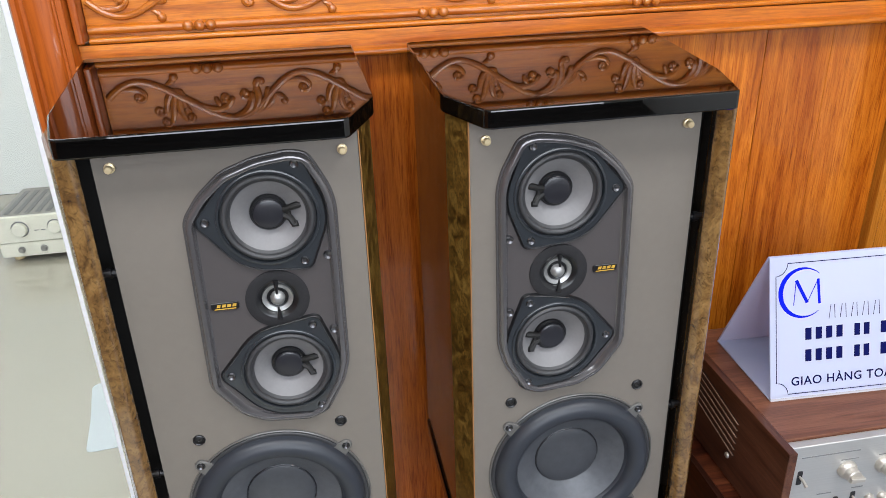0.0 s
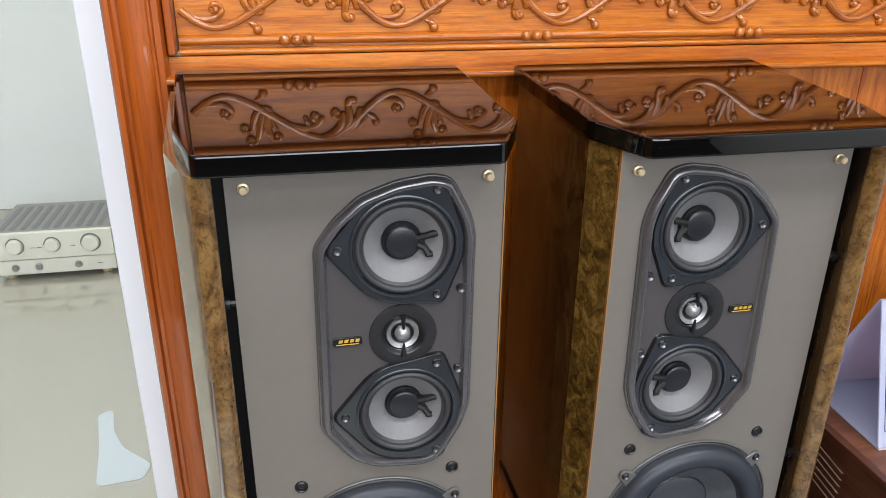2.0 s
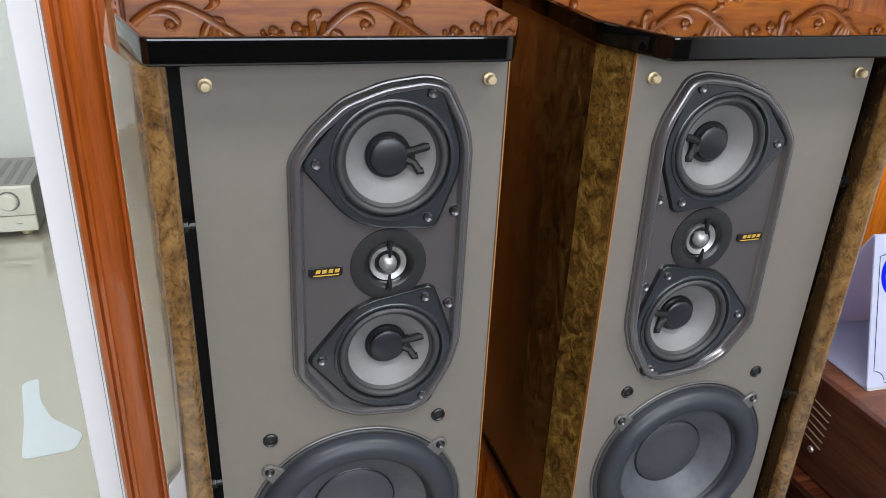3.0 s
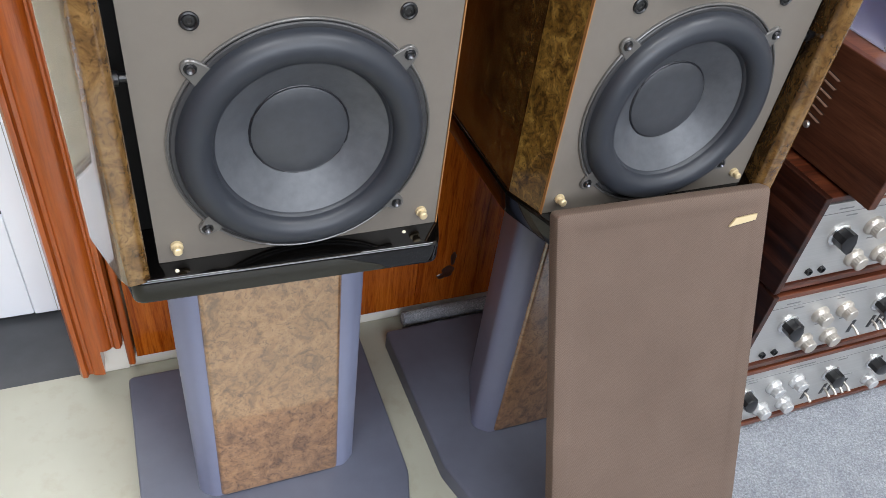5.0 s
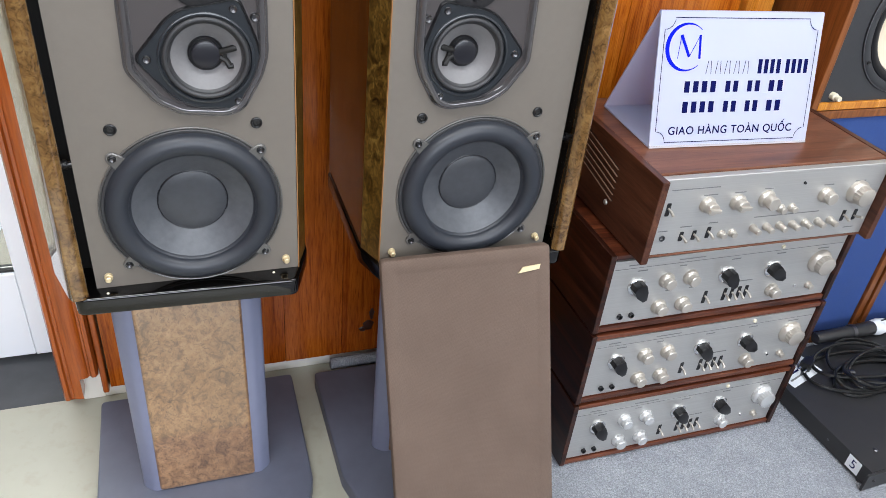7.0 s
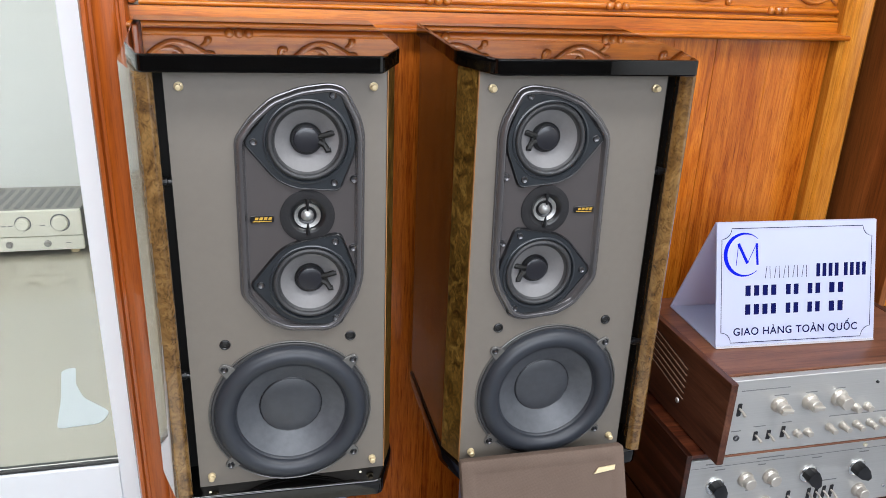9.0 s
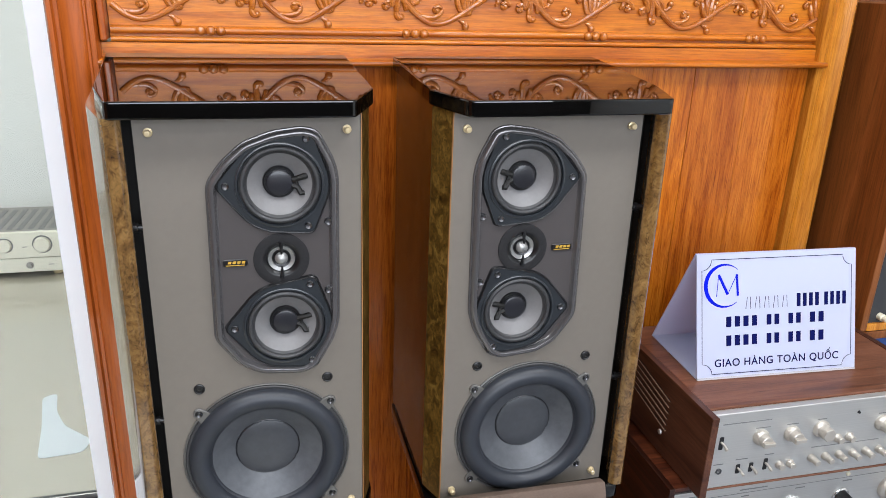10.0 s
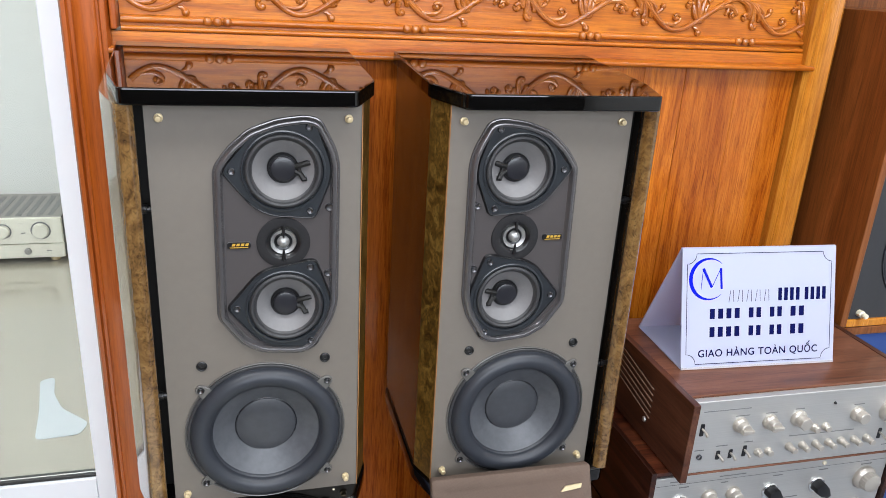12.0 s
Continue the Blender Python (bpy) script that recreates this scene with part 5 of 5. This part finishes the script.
part("body", box(0.004, 0.440, 0.004, 0.360, 0.004, 0.046, 0.0015), M_deck, dk)
part("front_panel", box(-0.012, 0.470, -0.002, 0.0035, 0.002, 0.047, 0.001, 1), M_deck, dk)
for px, pz in ((0.010, 0.028), (0.075, 0.014)):
    screw(dk, px, -0.0022, pz, 0.0035, M_black)
for px, py in ((0.062, 0.050), (0.215, 0.052), (0.062, 0.300)):
    part("top_screw", lathe([(0, 0.0485), (0.003, 0.0485), (0.0052, 0.0462)], px, py, 14, "z"), M_steel, dk)
part("side_screw", lathe([(0.0026, 0.0), (0.0026, -0.0012), (0, -0.0012)], 0, 0, 12, "z"), M_steel, dk, m=Matrix.Translation((0.004, 0.115, 0.026)) @ Euler((0, radians(90), 0)).to_matrix().to_4x4())
st = part("side_sticker", box(0.0028, 0.0042, 0.028, 0.060, 0.010, 0.042), M_paper, dk, "white sticker with a handwritten figure")
fc = bpy.data.curves.new("figure", "FONT")
fc.body, fc.size, fc.align_x, fc.align_y = "5", 0.030, "CENTER", "CENTER"
fob = bpy.data.objects.new("figure", fc)
scene.collection.objects.link(fob)
bpy.context.view_layer.update()
fme = bpy.data.meshes.new_from_object(fob.evaluated_get(bpy.context.evaluated_depsgraph_get()))
bpy.data.objects.remove(fob)
fme.materials.clear()
fme.materials.append(M_ink)
part("figure", fme, M_black, st, m=Matrix.Translation((0.0023, 0.044, 0.026)) @ Euler((radians(90), 0, radians(-90))).to_matrix().to_4x4())
DT = 0.0517      # top of the rack unit


def sheet(name, cx, cy, z, wx, wy, rz, label):
    bm = bmesh.new()
    n = 8
    vs = [[bm.verts.new((wx * (i / n - 0.5), wy * (j / n - 0.5), 0.0006 + 0.0025 * (i / n - 0.5) ** 2 * 4 * (j / n))) for i in range(n + 1)] for j in range(n + 1)]
    for j in range(n):
        for i in range(n):
            bm.faces.new((vs[j][i], vs[j][i + 1], vs[j + 1][i + 1], vs[j + 1][i]))
    ext = bmesh.ops.extrude_face_region(bm, geom=bm.faces[:])
    for v in [g for g in ext["geom"] if isinstance(g, bmesh.types.BMVert)]:
        v.co.z += 0.0005
    ob = part(name, bm, M_paper)
    ob.matrix_basis = pose(cx, cy, z, 0, 0, rz)
    tagged(ob, label, "paper")
    return ob


p1 = sheet("paper_sheet", 1.205, 0.845, DT, 0.115, 0.085, 18, "white printed sheet lying on the black rack unit")
for i in range(4):
    part("print_bar", box(-0.048, 0.02 + 0.02 * (i % 2), -0.028 + i * 0.014, -0.024 + i * 0.014, 0.0030, 0.0036), M_ink if i % 2 else M_groove, p1)
sheet("paper_sheet", 1.645, 0.85, DT, 0.16, 0.09, -12, "white sheet at the back of the rack unit")


def coil(name, cx, cy, z0, turns, rx, ry, seed, label, rad=0.0032):
    rnd = random.Random(seed)
    pts, n = [], 46
    for k in range(turns):
        ox, oy, r1, ph = rnd.uniform(-0.05, 0.05), rnd.uniform(-0.045, 0.045), rnd.uniform(0.55, 1.15), rnd.uniform(-0.5, 0.5)
        for i in range(n):
            a = 2 * math.pi * i / n
            f = i / n
            pts.append((cx + ox * math.sin(math.pi * f) + rx * r1 * math.cos(a + ph * f), cy + oy * math.sin(math.pi * f) + ry * r1 * math.sin(a),
                        z0 + rad + 0.0042 * k * (0.55 + 0.45 * math.sin(a * 2 + k)) + 0.001 * k))
    # smooth the seams between turns
    for _ in range(4):
        pts = [pts[0]] + [tuple((pts[i - 1][c] + 2 * pts[i][c] + pts[i + 1][c]) / 4 for c in range(3)) for i in range(1, len(pts) - 1)] + [pts[-1]]
    ob = part(name, tube(pts, rad, 8), M_cable)
    tagged(ob, label, "cable")
    return ob


coil("coiled_cable", 1.375, 0.800, DT, 8, 0.115, 0.062, 4, "coiled black rubber cable lying on the rack unit", 0.0040)
pg = thing("power_plug", "black power plug on a paper sheet", "plug", pose(1.236, 0.838, DT + 0.004, 0, 0, 30))
part("plug_body", prism(rounded([(-0.018, -0.014), (0.016, -0.011), (0.022, 0.0), (0.016, 0.011), (-0.018, 0.014)], 0.006, 3), 0.0, 0.022, "z", 0.004, 2), M_black, pg)
for yy in (-0.006, 0.006):
    part("prong", lathe([(0, 0.0), (0.0022, 0.0), (0.0022, 0.018), (0, 0.018)], 0, 0, 12, "z"), M_chrome, pg, m=Matrix.Translation((-0.018, yy, 0.011)) @ Euler((0, radians(-90), 0)).to_matrix().to_4x4())
cn = thing("cable_connector", "small silver cable connector beside the coil", "connector", pose(1.300, 0.795, DT + 0.001, 0, 0, -8))
part("sleeve", lathe([(0, 0), (0.0065, 0), (0.0065, 0.012), (0.0082, 0.013), (0.0082, 0.032), (0, 0.032)], 0, 0, 18, "z"), M_steel, cn, m=Matrix.Translation((0, 0, 0.0085)) @ Euler((0, radians(90), 0)).to_matrix().to_4x4())
part("boot", lathe([(0.0065, 0.0), (0.0045, -0.016), (0, -0.016)], 0, 0, 18, "z"), M_black, cn, m=Matrix.Translation((0, 0, 0.0085)) @ Euler((0, radians(90), 0)).to_matrix().to_4x4())


def mic(name, x, y, z, rz, label, length=0.19, r=0.0185, head=True):
    mc = thing(name, label, "microphone", pose(x, y, z + r + 0.0005, 0, 90, rz))
    part("handle", lathe([(0, 0), (r * 0.75, 0.0), (r * 0.82, 0.003), (r * 0.9, length * 0.5), (r, length), (r * 0.9, length + 0.003), (0, length + 0.003)], 0, 0, 28, "z"), M_deck, mc)
    if head:
        part("grille_head", lathe([(r * 0.95, length), (r * 1.15, length + 0.010), (r * 1.2, length + 0.024), (r * 1.05, length + 0.042), (r * 0.6, length + 0.054), (0, length + 0.057)], 0, 0, 28, "z"), M_paper, mc, "white mesh head")
    part("collar", lathe([(r * 1.02, length * 0.60), (r * 1.06, length * 0.62), (r * 1.06, length * 0.64), (r * 1.02, length * 0.66)], 0, 0, 28, "z"), M_steel, mc)
    return mc


mic("wireless_microphone", 1.315, 0.905, DT + 0.004, 1, "black wireless microphone with pale head lying behind the cable", 0.180, 0.0175)
mic("wireless_microphone", 1.545, 0.915, DT + 0.004, 4, "black wireless microphone lying behind the coiled cable", 0.170, 0.0165, False)
ad = thing("cable_bundle", "tied black cable bundle on the rack unit", "cable", pose(1.425, 0.690, DT, 0, 0, -14))
bm = bmesh.new()
for i in range(7):
    yy, zz = -0.017 + 0.011 * (i % 4) + 0.004 * (i // 4), 0.006 + 0.010 * (i // 4)
    tube([(0, yy, zz), (0.05, yy * 1.1, zz + 0.002), (0.12, yy * 0.95, zz), (0.19, yy * 1.1, zz)], 0.0056, 8, bm)
part("cables", bm, M_cable, ad)
part("tie", joined(*[tube([(0.066 + 0.024 * k, 0.028 * math.cos(a * math.pi / 8), 0.0125 + 0.0145 * math.sin(a * math.pi / 8)) for a in range(17)], 0.0022, 6) for k in range(2)]), M_black, ad)
lc = [(1.50 + 0.02 * math.sin(i * 0.5), 0.925 - 0.008 * i, DT + 0.02 + 0.055 * math.sin(math.pi * i / 16)) for i in range(17)]
tagged(part("loose_cable", tube(lc, 0.0018, 6), M_cable), "thin black loose cable arching over the papers", "cable")

# ---- amplifier on the side room's floor, seen through the glass ----
ga = thing("hifi_amplifier", "champagne-coloured amplifier with grey vented top on a glossy floor", "amplifier", pose(-1.375, 3.235, 0.0, 0, 0, 0))
w, h, d = 0.475, 0.208, 0.40
part("cover", box(0.004, w - 0.004, 0.022, d, 0.026, h - 0.004, 0.003), M_greytop, ga)
part("side_cheek", box(w - 0.0038, w, 0.0225, d, 0.024, h, 0.001, 1), M_black, ga)
part("front_upper", box(0.0, w, 0.0, 0.0215, 0.092, h, 0.003), M_champ, ga)
part("front_lower", box(0.0, w, 0.004, 0.0215, 0.024, 0.0885, 0.003), M_champ, ga)
for i in range(10):
    x0 = 0.028 + i * 0.0425
    part("vent_slat", box(x0, x0 + 0.021, 0.055, d - 0.045, h - 0.0042, h - 0.0025), M_groove, ga)
for u, r in ((0.100, 0.036), (0.242, 0.033), (0.390, 0.040)):
    k = part("knob_well", lathe([(r, 0.001), (r, -0.002), (r * 0.86, -0.002)], u, 0.152, 36), M_groove, ga)
    part("knob", lathe([(r * 0.84, 0.0), (r * 0.80, -0.018), (r * 0.7, -0.021), (0, -0.021)], u, 0.152, 36), M_champ, k)
for u in (0.085, 0.175, 0.328):
    part("small_knob", lathe([(0.015, 0.004), (0.0145, -0.002), (0.011, -0.003), (0.010, -0.011), (0.0, -0.011)], u, 0.056, 20), M_greytop, ga)
for u in (0.155, 0.182, 0.310):
    part("print_bar", box(u, u + 0.018, -0.0006, 0.001, 0.140, 0.144), M_groove, ga)
part("print_bar", box(0.402, 0.422, 0.0034, 0.005, 0.054, 0.058), M_groove, ga)
for x0 in (0.05, w - 0.05):
    for y0 in (0.05, d - 0.06):
        part("foot", lathe([(0, 0.0), (0.020, 0.0), (0.022, 0.0265)], x0, y0, 18, "z"), M_brass, ga)

# reflected light on the side room's floor, laid as a thin white shape
oc = [(-0.775, 2.17), (-0.735, 2.19), (-0.715, 2.08), (-0.675, 1.99), (-0.585, 1.90), (-0.598, 1.84), (-0.715, 1.83), (-0.738, 1.99)]
tagged(part("paper_offcut", prism(rounded(oc, 0.02, 3), -0.0016, -0.0002, "z"), M_floor_glint), "pale flat shape standing in for light reflected in the glossy floor", "paper")
